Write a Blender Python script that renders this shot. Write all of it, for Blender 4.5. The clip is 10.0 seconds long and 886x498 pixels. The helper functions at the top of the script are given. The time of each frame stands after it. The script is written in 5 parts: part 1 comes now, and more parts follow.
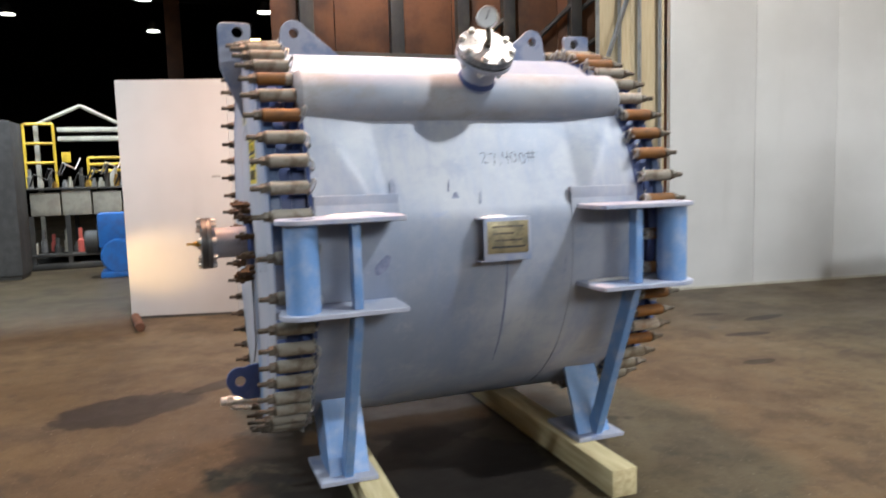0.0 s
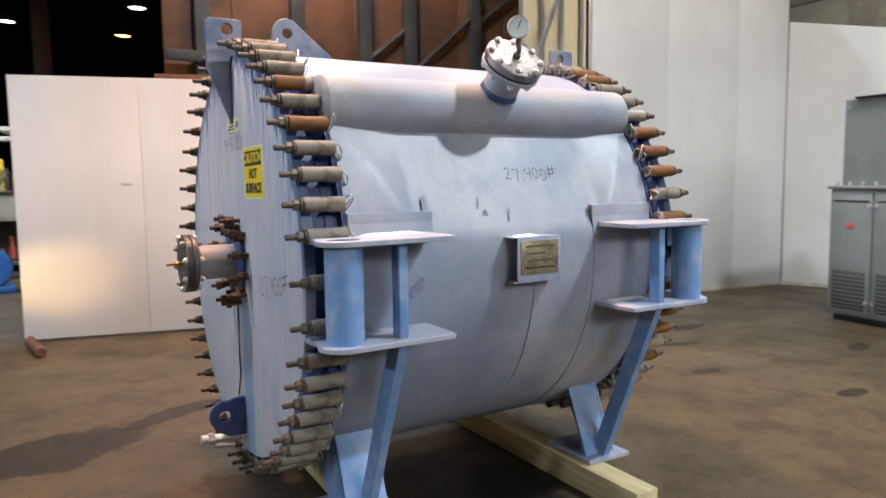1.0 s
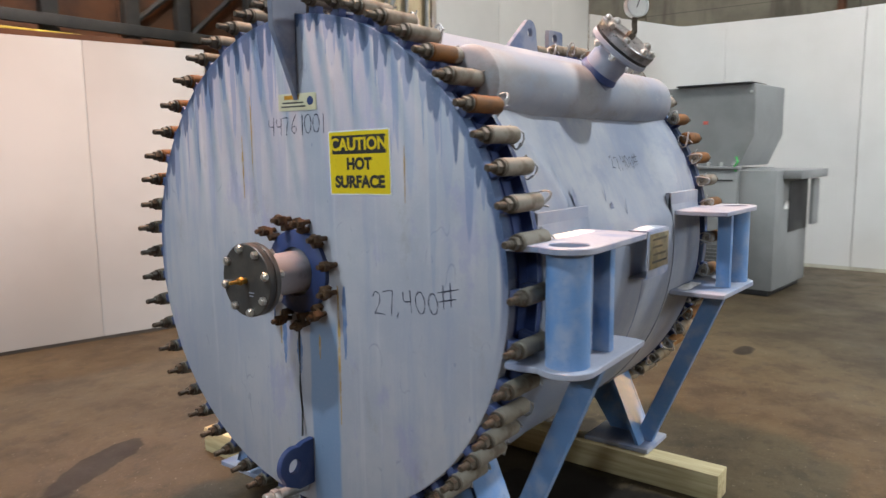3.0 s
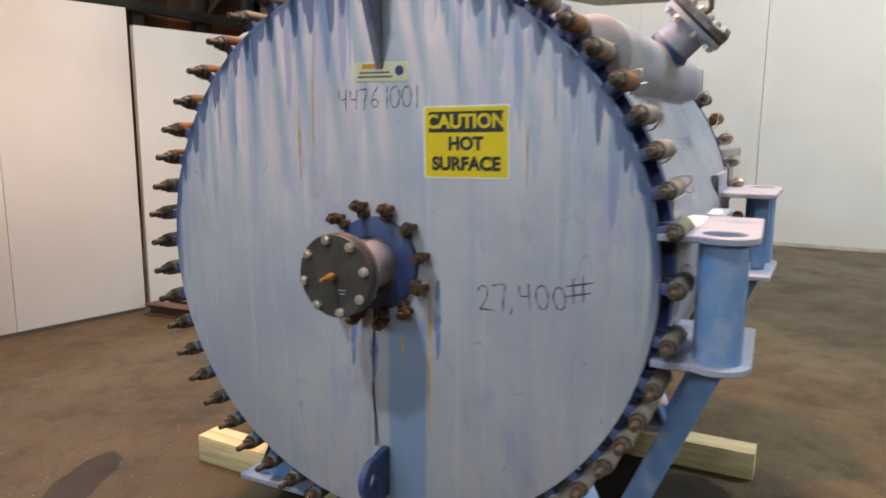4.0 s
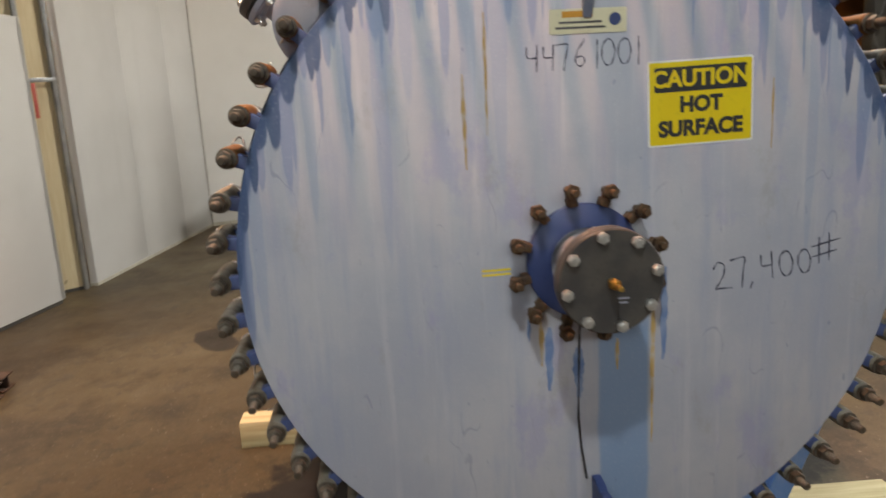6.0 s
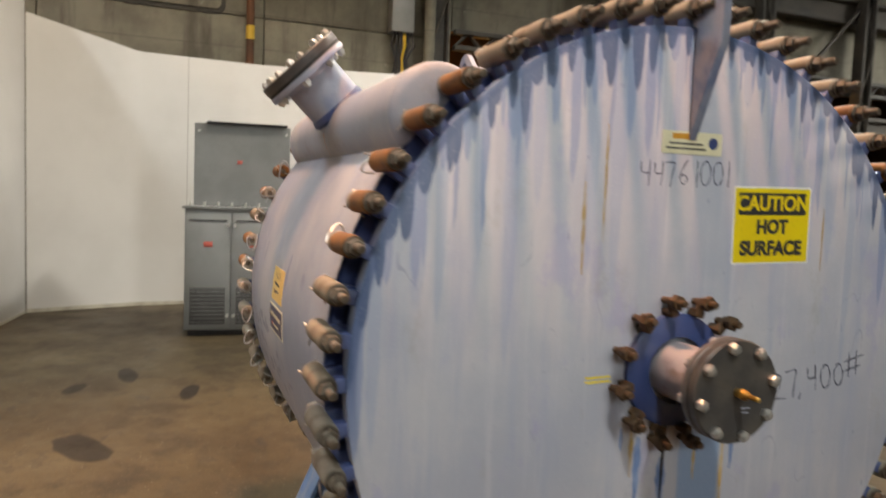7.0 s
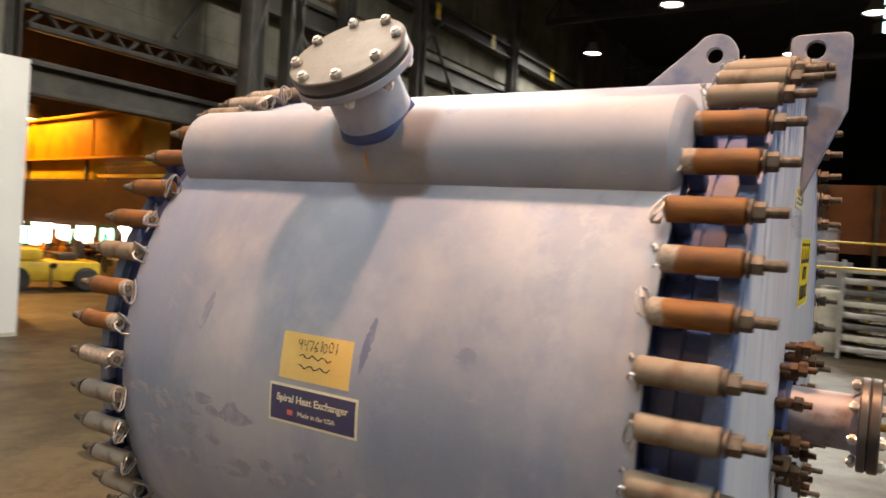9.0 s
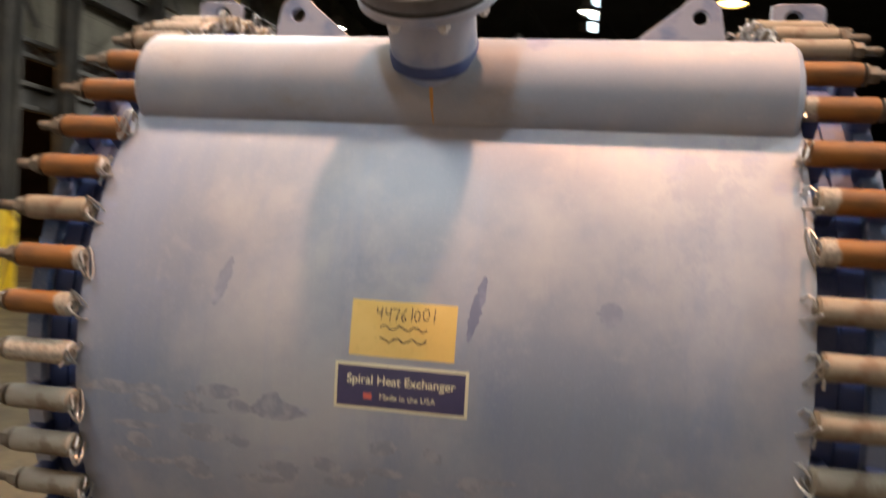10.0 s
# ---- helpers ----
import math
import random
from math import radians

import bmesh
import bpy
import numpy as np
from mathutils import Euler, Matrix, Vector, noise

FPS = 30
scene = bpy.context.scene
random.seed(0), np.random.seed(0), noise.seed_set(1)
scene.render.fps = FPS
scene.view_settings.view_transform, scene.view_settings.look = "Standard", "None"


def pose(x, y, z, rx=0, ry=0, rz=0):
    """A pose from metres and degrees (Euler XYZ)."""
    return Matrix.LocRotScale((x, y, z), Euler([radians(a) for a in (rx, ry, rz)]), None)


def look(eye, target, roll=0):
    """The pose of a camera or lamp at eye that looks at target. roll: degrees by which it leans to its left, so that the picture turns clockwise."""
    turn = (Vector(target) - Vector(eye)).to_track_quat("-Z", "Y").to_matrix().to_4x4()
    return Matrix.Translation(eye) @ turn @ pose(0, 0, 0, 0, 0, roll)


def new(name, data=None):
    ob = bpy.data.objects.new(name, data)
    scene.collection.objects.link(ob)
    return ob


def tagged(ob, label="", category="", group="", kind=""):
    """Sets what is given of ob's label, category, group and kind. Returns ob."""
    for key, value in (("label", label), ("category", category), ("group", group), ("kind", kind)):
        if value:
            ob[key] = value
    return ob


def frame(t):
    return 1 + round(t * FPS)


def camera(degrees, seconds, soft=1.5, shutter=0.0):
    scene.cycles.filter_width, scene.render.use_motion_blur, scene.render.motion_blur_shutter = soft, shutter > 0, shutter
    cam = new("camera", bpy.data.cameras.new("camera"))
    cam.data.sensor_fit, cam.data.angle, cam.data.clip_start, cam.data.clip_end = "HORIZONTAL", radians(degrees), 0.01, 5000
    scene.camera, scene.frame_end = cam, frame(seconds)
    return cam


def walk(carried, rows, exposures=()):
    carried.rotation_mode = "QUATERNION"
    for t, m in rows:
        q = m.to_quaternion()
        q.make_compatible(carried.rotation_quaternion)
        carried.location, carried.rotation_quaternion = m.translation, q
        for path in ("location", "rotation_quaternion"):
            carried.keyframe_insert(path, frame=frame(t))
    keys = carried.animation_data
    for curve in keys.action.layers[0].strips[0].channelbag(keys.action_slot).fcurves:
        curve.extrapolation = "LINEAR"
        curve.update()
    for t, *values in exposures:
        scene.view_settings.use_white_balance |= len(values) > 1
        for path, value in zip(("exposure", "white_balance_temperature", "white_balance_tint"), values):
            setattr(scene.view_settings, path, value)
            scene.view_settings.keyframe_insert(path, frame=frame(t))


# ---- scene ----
cam = camera(63.0, 10.0, 1.5, 0.5)
PATH = [
    (0, (-0.369, -4.136, 1.614), (0.311, -2.267, 1.400), -1.65),
    (0.2, (-0.470, -4.034, 1.614), (0.203, -2.165, 1.364), -1.64),
    (0.5, (-0.623, -3.884, 1.620), (0.202, -2.074, 1.412), -1.40),
    (1, (-0.934, -3.638, 1.661), (0.072, -1.921, 1.463), -0.74),
    (1.2, (-1.106, -3.532, 1.66), (-0.007, -1.876, 1.434), -1.0),
    (1.5, (-1.280, -3.385, 1.700), (-0.123, -1.773, 1.456), -0.57),
    (2, (-1.469, -3.003, 1.683), (-0.184, -1.493, 1.426), -1.89),
    (2.5, (-1.720, -2.639, 1.691), (-0.260, -1.293, 1.449), -0.68),
    (2.7, (-1.815, -2.465, 1.715), (-0.316, -1.166, 1.458), -0.84),
    (3.8, (-2.150, -1.513, 1.749), (-0.397, -0.602, 1.439), 0.56),
    (4, (-2.170, -1.350, 1.753), (-0.408, -0.468, 1.410), 0.31),
    (4.5, (-2.161, -0.895, 1.688), (-0.319, -0.233, 1.276), -0.12),
    (5, (-2.184, -0.474, 1.732), (-0.242, -0.210, 1.331), 1.46),
    (5.3, (-2.183, -0.180, 1.775), (-0.251, -0.104, 1.257), 1.74),
    (5.5, (-2.178, 0.046, 1.787), (-0.236, 0.023, 1.311), 0.76),
    (5.7, (-2.115, 0.284, 1.755), (-0.168, 0.235, 1.303), -2.10),
    (6.8, (-1.793, 1.219, 1.752), (0.097, 0.599, 1.542), 1.6),
    (7, (-1.725, 1.412, 1.748), (0.134, 0.691, 1.597), 2.3),
    (7.2, (-1.603, 1.559, 1.769), (0.231, 0.765, 1.69), 1.9),
    (7.5, (-1.427, 1.814, 1.771), (0.285, 0.781, 1.711), 2.9),
    (8, (-1.072, 2.073, 1.769), (0.48, 0.811, 1.779), 3.6),
    (8.5, (-0.649, 2.276, 1.76), (0.67, 0.773, 1.801), 5.2),
    (9, (-0.246, 2.492, 1.743), (0.799, 0.787, 1.698), 3.9),
    (9.5, (0.249, 2.53, 1.707), (1.015, 0.683, 1.705), 4.1),
    (9.8, (0.519, 2.570, 1.657), (1.074, 0.648, 1.654), 3.68),
    (10, (0.687, 2.609, 1.617), (1.026, 0.639, 1.558), 3.3),
]
walk(cam, [(t, look(e, g, r)) for t, e, g, r in PATH],
     [(0, 0.08, 6250, 7), (1, 0.02, 6250, 7), (2.0, -0.14, 6200, 7), (2.5, -0.12, 6200, 6), (4, -0.14, 6600, 6), (4.5, -0.2, 6800, 6), (5, -0.3, 6950, 6), (5.7, -0.3, 7100, 7), (7.2, -0.08, 7550, 8), (8.0, -0.16, 7600, 8), (8.7, -0.06, 7350, 7), (9.5, -0.06, 7350, 7), (10, -0.06, 7150, 7)])

# ---- light ----
world = bpy.data.worlds.new("world")
scene.world = world
world.use_nodes = True
world.node_tree.nodes["Background"].inputs[0].default_value = (0.55, 0.6, 0.7, 1)
world.node_tree.nodes["Background"].inputs[1].default_value = 0.02
scene.view_settings.exposure = 0.0


def lamp(name, place, watts, colour, size, cone=0, fade=0.3):
    """A roof lamp; with a cone, in degrees, it hangs in a deep reflector that cuts its light off sideways."""
    data = bpy.data.lights.new(name, "SPOT" if cone else "POINT")
    data.energy, data.color, data.shadow_soft_size = watts, colour, size
    if cone:
        data.spot_size, data.spot_blend = radians(cone), fade
    ob = new(name, data)
    ob.location = place
    return ob


COOL, NEUTRAL, WARM, SODIUM = (0.84, 0.92, 1.0), (0.95, 0.97, 1.0), (1.0, 0.50, 0.29), (1.0, 0.5, 0.14)
lamp("lamp_front", (5.1, -4.7, 8.5), 3400, NEUTRAL, 0.2, 146, 0.8)
lamp("lamp_head", (-6.3, 1.7, 10.9), 4600, COOL, 0.2, 125, 1.0)
lamp("lamp_back", (0.05, 1.35, 9.3), 5300, WARM, 0.2, 66, 0.7)
# the right and end lamps are unseen fill for the sheet walls
lamp("fill_right", (5.5, -2.5, 8.5), 260, NEUTRAL, 0.3, 158)
lamp("fill_end", (5.2, 1.0, 9.4), 1650, (1.0, 0.86, 0.72), 0.3, 130)
lamp("lamp_aisle", (3.0, 6.5, 9.0), 2000, (0.74, 0.86, 1.0), 0.3, 150)
lamp("lamp_rust", (3.5, 9.0, 8.2), 800, (1.0, 0.56, 0.27), 0.3)
lamp("lamp_bay", (18.0, -5.6, 6.5), 7000, SODIUM, 0.3, 112)
lamp("lamp_bay_low", (20.2, -8.6, 3.95), 1300, SODIUM, 0.2)
lamp("lamp_bay_far", (23.0, -16.0, 7.0), 3000, SODIUM, 0.3, 124)
# the north lamp is unseen, added to light the process line
lamp("fill_north", (-2.6, 10.0, 6.6), 2300, COOL, 0.25, 84, 0.4)
lamp("lamp_orange", (-2.5, -14.0, 6.5), 420, SODIUM, 0.25, 160)
# the wall lamp is unseen fill for the concrete wall
lamp("fill_wall", (8.5, -9.0, 7.5), 300, NEUTRAL, 0.25)
# roof lamp rows further off in the hall; the west row is unseen fill
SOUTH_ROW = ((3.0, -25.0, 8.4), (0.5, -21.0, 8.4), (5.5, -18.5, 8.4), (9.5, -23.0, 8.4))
WEST_FILL = ((-17.0, -6.0, 8.4), (-18.5, 0.5, 8.4), (-17.0, 7.0, 8.4))
for at in SOUTH_ROW:
    lamp("lamp_south", at, 2500, NEUTRAL, 1.3, 166)
for at in WEST_FILL:
    lamp("fill_west", at, 2300, COOL, 0.8, 166)
# narrow amber beams of two added, unseen lamps: far sleeves, pool on the partition
sleeve_beam = bpy.data.lights.new("added_sleeve_beam", "SPOT")
sleeve_beam.energy, sleeve_beam.color, sleeve_beam.shadow_soft_size = 2600, (1.0, 0.6, 0.22), 0.05
sleeve_beam.spot_size, sleeve_beam.spot_blend = radians(4.2), 0.8
sleeve_beam_ob = new("added_sleeve_beam", sleeve_beam)
sleeve_beam_ob.matrix_world = look((13.9, -5.75, 0.55), (2.1, -0.78, 0.58))
beam = bpy.data.lights.new("added_wall_beam", "SPOT")
beam.energy, beam.color, beam.shadow_soft_size = 900, (1.0, 0.6, 0.22), 0.05
beam.spot_size, beam.spot_blend = radians(13), 1.0
beam_ob = new("added_wall_beam", beam)
beam_ob.matrix_world = look((-4.44, 2.65, 0.33), (-0.62, 4.85, 0.66))


# ---- materials ----
class Nodes:
    """A small helper round one node material."""

    def __init__(self, name):
        self.mat = bpy.data.materials.new(name)
        self.mat.use_nodes = True
        self.tree = self.mat.node_tree
        self.bsdf = self.tree.nodes["Principled BSDF"]
        self.co = self.add("ShaderNodeTexCoord").outputs["Object"]

    def add(self, kind, **props):
        node = self.tree.nodes.new(kind)
        for key, value in props.items():
            setattr(node, key, value)
        return node

    def link(self, a, b):
        self.tree.links.new(a, b)

    def put(self, socket, value):
        if hasattr(value, "is_output"):
            self.link(value, socket)
        else:
            socket.default_value = value

    def math(self, op, a, b=0.0, clamp=False):
        node = self.add("ShaderNodeMath", operation=op, use_clamp=clamp)
        self.put(node.inputs[0], a)
        self.put(node.inputs[1], b)
        return node.outputs[0]

    def noise(self, scale, detail=4.0, rough=0.55, stretch=None, vector=None):
        vec = vector or self.co
        if stretch:
            m = self.add("ShaderNodeMapping")
            m.inputs["Scale"].default_value = stretch
            self.link(vec, m.inputs[0])
            vec = m.outputs[0]
        n = self.add("ShaderNodeTexNoise")
        self.link(vec, n.inputs["Vector"])
        n.inputs["Scale"].default_value, n.inputs["Detail"].default_value, n.inputs["Roughness"].default_value = scale, detail, rough
        return n.outputs["Fac"]

    def ramp(self, fac, lo, hi):
        r = self.add("ShaderNodeMapRange", interpolation_type="SMOOTHSTEP")
        self.put(r.inputs[0], fac)
        r.inputs[1].default_value, r.inputs[2].default_value = lo, hi
        return r.outputs[0]

    def mix(self, fac, a, b):
        n = self.add("ShaderNodeMix", data_type="RGBA")
        self.put(n.inputs[0], fac)
        for socket, value in ((n.inputs[6], a), (n.inputs[7], b)):
            if hasattr(value, "is_output"):
                self.link(value, socket)
            else:
                socket.default_value = (*value, 1)
        return n.outputs[2]

    def axes(self):
        n = self.add("ShaderNodeSeparateXYZ")
        self.link(self.co, n.inputs[0])
        return n.outputs

    def random(self):
        return self.add("ShaderNodeObjectInfo").outputs["Random"]

    def done(self, colour, rough=0.5, metal=0.0, bump=None, strength=0.2, distance=0.002):
        b = self.bsdf
        if hasattr(colour, "is_output"):
            self.link(colour, b.inputs["Base Color"])
        else:
            b.inputs["Base Color"].default_value = (*colour, 1)
        self.put(b.inputs["Roughness"], rough)
        b.inputs["Metallic"].default_value = metal
        if bump is not None:
            n = self.add("ShaderNodeBump")
            n.inputs["Strength"].default_value, n.inputs["Distance"].default_value = strength, distance
            self.link(bump, n.inputs["Height"])
            self.link(n.outputs[0], b.inputs["Normal"])
        return self.mat


def worn(name, base, second, rough=0.5, metal=0.0, scale=6.0, grain=60.0, strength=0.15, lo=0.4, hi=0.65):
    """Two tones in large patches, a fine grain over them and a slight relief."""
    n = Nodes(name)
    big, fine = n.noise(scale, 5), n.noise(grain, 3)
    colour = n.mix(n.ramp(big, lo, hi), base, second)
    dark = tuple(c * 0.75 for c in base)
    colour = n.mix(n.math("MULTIPLY", n.ramp(fine, 0.55, 0.8), 0.5), colour, dark)
    gloss = n.math("ADD", n.math("MULTIPLY", fine, 0.2), rough - 0.1)
    return n.done(colour, gloss, metal, fine, strength)


def glow(name, colour, strength):
    n = Nodes(name)
    n.bsdf.inputs["Emission Color"].default_value = (*colour, 1)
    n.bsdf.inputs["Emission Strength"].default_value = strength
    return n.done((0.02, 0.02, 0.02), 0.5)


def shell_paint():
    """Faded lavender-blue enamel, chalky in large soft patches, with bluer scars."""
    n = Nodes("faded_blue_paint")
    big = n.noise(1.6, 5, 0.6)
    scar = n.noise(5.0, 6, 0.65, (0.5, 1.0, 0.9))
    smear = n.noise(3.2, 6, 0.7, (1.6, 0.5, 0.5))
    chalk = n.noise(7.0, 7, 0.75)
    brush = n.noise(26.0, 3, 0.6, (1.0, 0.06, 0.06))
    scuff = n.math("MULTIPLY", n.ramp(n.noise(4.5, 8, 0.75, (1.0, 0.8, 0.8)), 0.53, 0.60), n.ramp(n.noise(1.9, 2), 0.5, 0.62))
    rub = n.noise(11.0, 6, 0.7, (0.35, 1.0, 0.3))
    fine = n.noise(140, 3)
    colour = n.mix(n.ramp(big, 0.38, 0.66), (0.185, 0.215, 0.285), (0.31, 0.32, 0.352))
    colour = n.mix(n.math("MULTIPLY", n.ramp(scar, 0.62, 0.74), 0.7), colour, (0.19, 0.235, 0.385))
    colour = n.mix(n.math("MULTIPLY", n.ramp(smear, 0.5, 0.7), 0.5), colour, (0.15, 0.185, 0.29))
    colour = n.mix(n.math("MULTIPLY", n.ramp(brush, 0.5, 0.72), 0.16), colour, (0.20, 0.25, 0.38))
    colour = n.mix(n.math("MULTIPLY", n.ramp(rub, 0.54, 0.68), 0.35), colour, (0.16, 0.19, 0.27))
    colour = n.mix(n.math("MULTIPLY", scuff, 0.3), colour, (0.15, 0.18, 0.27))
    colour = n.mix(n.math("MULTIPLY", n.ramp(chalk, 0.54, 0.76), 0.3), colour, (0.40, 0.40, 0.42))
    colour = n.mix(n.math("MULTIPLY", n.ramp(fine, 0.5, 0.8), 0.10), colour, (0.45, 0.46, 0.5))
    return n.done(colour, n.math("ADD", n.math("MULTIPLY", big, 0.3), 0.32), 0.0, fine, 0.08, 0.001)


def cover_paint():
    """The cover's chalked paint with drips of the old deep blue that run down from the rim."""
    n = Nodes("streaked_cover_paint")
    x, y, z = n.axes()
    wobble = n.math("MULTIPLY", n.math("SUBTRACT", n.noise(14.0, 3, 0.6, (0.0, 1.0, 0.5)), 0.5), 0.018)

    def drips(pitch, shift, wide, short, long):
        """One drip to a cell across the cover, each with its own width and length and a rounded end."""
        u = n.math("ADD", n.math("DIVIDE", n.math("ADD", y, wobble), pitch), shift)
        cell = n.math("FLOOR", u)
        dice = n.add("ShaderNodeTexWhiteNoise", noise_dimensions="1D")
        n.link(cell, dice.inputs["W"])
        split = n.add("ShaderNodeSeparateColor")
        n.link(dice.outputs["Color"], split.inputs[0])
        r, g, b = split.outputs
        mid = n.math("ADD", 0.32, n.math("MULTIPLY", b, 0.36))
        place = n.math("MULTIPLY", n.math("SUBTRACT", n.math("ADD", cell, mid), shift), pitch)
        top = n.math("SQRT", n.math("MAXIMUM", n.math("SUBTRACT", 0.972, n.math("MULTIPLY", place, place)), 0.0))
        below = n.math("SUBTRACT", top, z)
        reach = n.math("ADD", short, n.math("MULTIPLY", n.math("MULTIPLY", r, r), long - short))
        half = n.math("MULTIPLY", n.math("ADD", 0.45, n.math("MULTIPLY", g, 0.75)), wide)
        dx = n.math("DIVIDE", n.math("MULTIPLY", n.math("SUBTRACT", n.math("FRACT", u), mid), pitch), half)
        down = n.math("DIVIDE", n.math("MAXIMUM", below, 0.0), reach)
        shape = n.math("ADD", n.math("MULTIPLY", dx, dx), n.math("POWER", down, 2.6))
        return n.ramp(shape, 1.0, 0.72)

    drip = n.math("MAXIMUM", drips(0.055, 0.3, 0.022, 0.05, 0.17), drips(0.093, 0.75, 0.022, 0.07, 0.22))
    long_drip = n.math("MAXIMUM", drips(0.064, 0.6, 0.021, 0.10, 0.46), drips(0.041, 0.15, 0.009, 0.05, 0.42))
    faint = drips(0.088, 0.1, 0.03, 0.2, 0.95)
    streak = n.noise(9.0, 5, 0.65, (0.0, 1.0, 0.10))
    cloud = n.noise(2.2, 5, 0.6)
    blotch = n.noise(4.5, 6, 0.7)
    fine = n.noise(130, 3)
    colour = n.mix(n.ramp(cloud, 0.35, 0.65), (0.34, 0.355, 0.415), (0.425, 0.425, 0.46))
    colour = n.mix(n.math("MULTIPLY", n.ramp(streak, 0.48, 0.70), 0.6), colour, (0.275, 0.31, 0.42))
    pale = n.noise(16.0, 4, 0.6, (0.0, 1.0, 0.06))
    colour = n.mix(n.math("MULTIPLY", n.ramp(pale, 0.54, 0.75), 0.55), colour, (0.52, 0.51, 0.53))
    colour = n.mix(n.math("MULTIPLY", n.ramp(blotch, 0.56, 0.72), 0.3), colour, (0.30, 0.32, 0.44))
    smudge = n.noise(3.1, 6, 0.7, (1.0, 1.3, 0.8))
    colour = n.mix(n.math("MULTIPLY", n.ramp(smudge, 0.55, 0.66), 0.45), colour, (0.285, 0.275, 0.45))
    grime = n.noise(6.0, 7, 0.75, (1.0, 1.0, 0.5))
    colour = n.mix(n.math("MULTIPLY", n.ramp(grime, 0.57, 0.70), 0.35), colour, (0.27, 0.255, 0.23))
    scratch = n.noise(7.0, 2, 0.4, (0.0, 1.0, 0.35))
    colour = n.mix(n.math("MULTIPLY", n.ramp(n.math("ABSOLUTE", n.math("SUBTRACT", scratch, 0.5)), 0.006, 0.002), n.math("MULTIPLY", n.ramp(blotch, 0.52, 0.6), 0.45)), colour, (0.19, 0.20, 0.28))
    colour = n.mix(n.math("MULTIPLY", faint, 0.35), colour, (0.22, 0.28, 0.42))
    colour = n.mix(n.math("MULTIPLY", long_drip, 0.62), colour, (0.155, 0.215, 0.365))
    # the old coat shows in a band under the middle nozzle
    band = n.ramp(n.math("ABSOLUTE", n.math("ADD", y, n.math("ADD", 0.10, n.math("MULTIPLY", cloud, 0.05)))), 0.085, 0.07)
    lower = n.ramp(z, -0.16, -0.24)
    colour = n.mix(n.math("MULTIPLY", n.math("MULTIPLY", band, lower), 0.8), colour, (0.165, 0.27, 0.44))
    edge = n.ramp(n.math("SQRT", n.math("ADD", n.math("MULTIPLY", y, y), n.math("MULTIPLY", z, z))), 0.952, 0.968)
    colour = n.mix(n.math("MULTIPLY", edge, n.math("MULTIPLY", n.ramp(z, -0.35, 0.15), 0.9)), colour, (0.05, 0.085, 0.19))
    colour = n.mix(n.math("MULTIPLY", drip, 0.92), colour, (0.05, 0.085, 0.175))
    specks = n.noise(38.0, 2, 0.5, (1.0, 1.0, 0.45))
    colour = n.mix(n.math("MULTIPLY", n.ramp(specks, 0.73, 0.76), 0.5), colour, (0.16, 0.19, 0.29))
    colour = n.mix(n.math("MULTIPLY", n.ramp(fine, 0.55, 0.8), 0.2), colour, (0.6, 0.61, 0.63))
    return n.done(colour, n.math("ADD", 0.36, n.math("MULTIPLY", cloud, 0.16)), 0.0, fine, 0.08, 0.001)


def sleeve_paint(name="rusty_sleeve", always=0.0):
    """Most sleeves are rusted orange along the middle, with chalky grey ends; some keep their whole grey coat."""
    n = Nodes(name)
    x, y, z = n.axes()
    r = n.random()
    patch = n.noise(16, 5, 0.6)
    fine = n.noise(90, 4)
    streak = n.noise(30, 5, 0.6, (0.35, 1.0, 1.0))
    rust = n.mix(n.ramp(streak, 0.35, 0.7), (0.165, 0.064, 0.007), (0.085, 0.034, 0.007))
    grey = n.mix(n.ramp(fine, 0.35, 0.7), (0.27, 0.24, 0.20), (0.16, 0.14, 0.115))
    bare = n.ramp(n.math("ADD", n.math("MAXIMUM", r, always), n.math("MULTIPLY", patch, 0.35)), 0.55, 0.75)
    span = n.math("ADD", n.math("MULTIPLY", patch, 0.05), n.math("MULTIPLY", n.math("FRACT", n.math("MULTIPLY", r, 7.3)), 0.05))
    middle = n.ramp(n.math("SUBTRACT", n.math("ADD", 0.105, span), x), -0.004, 0.008)
    return n.done(n.mix(n.math("MULTIPLY", bare, middle), grey, rust), 0.72, 0.0, fine, 0.4, 0.002)


# oil stains, and vessel shade put into the floor colour: place, half sizes, turn, depth of tone
STAINS_AND_SHADE = ((0.98, -0.66, 0.5, 0.78, 8, 0.97), (1.05, 0.45, 0.55, 0.75, -10, 0.97), (0.1, -0.75, 0.3, 0.22, 30, 0.6), (-0.8, 1.32, 0.5, 0.34, 20, 0.9), (-0.05, 1.7, 0.42, 0.12, 25, 0.85), (4.6, 1.2, 0.24, 0.07, -10, 0.9), (5.3, 1.7, 0.26, 0.08, 5, 0.9),
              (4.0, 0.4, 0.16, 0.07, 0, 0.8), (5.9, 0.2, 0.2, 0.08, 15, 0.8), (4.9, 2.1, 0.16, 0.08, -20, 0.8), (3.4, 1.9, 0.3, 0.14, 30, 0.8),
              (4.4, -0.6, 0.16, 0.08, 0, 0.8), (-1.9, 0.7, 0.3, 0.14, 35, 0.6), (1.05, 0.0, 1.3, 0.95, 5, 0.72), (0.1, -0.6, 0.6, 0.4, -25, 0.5))


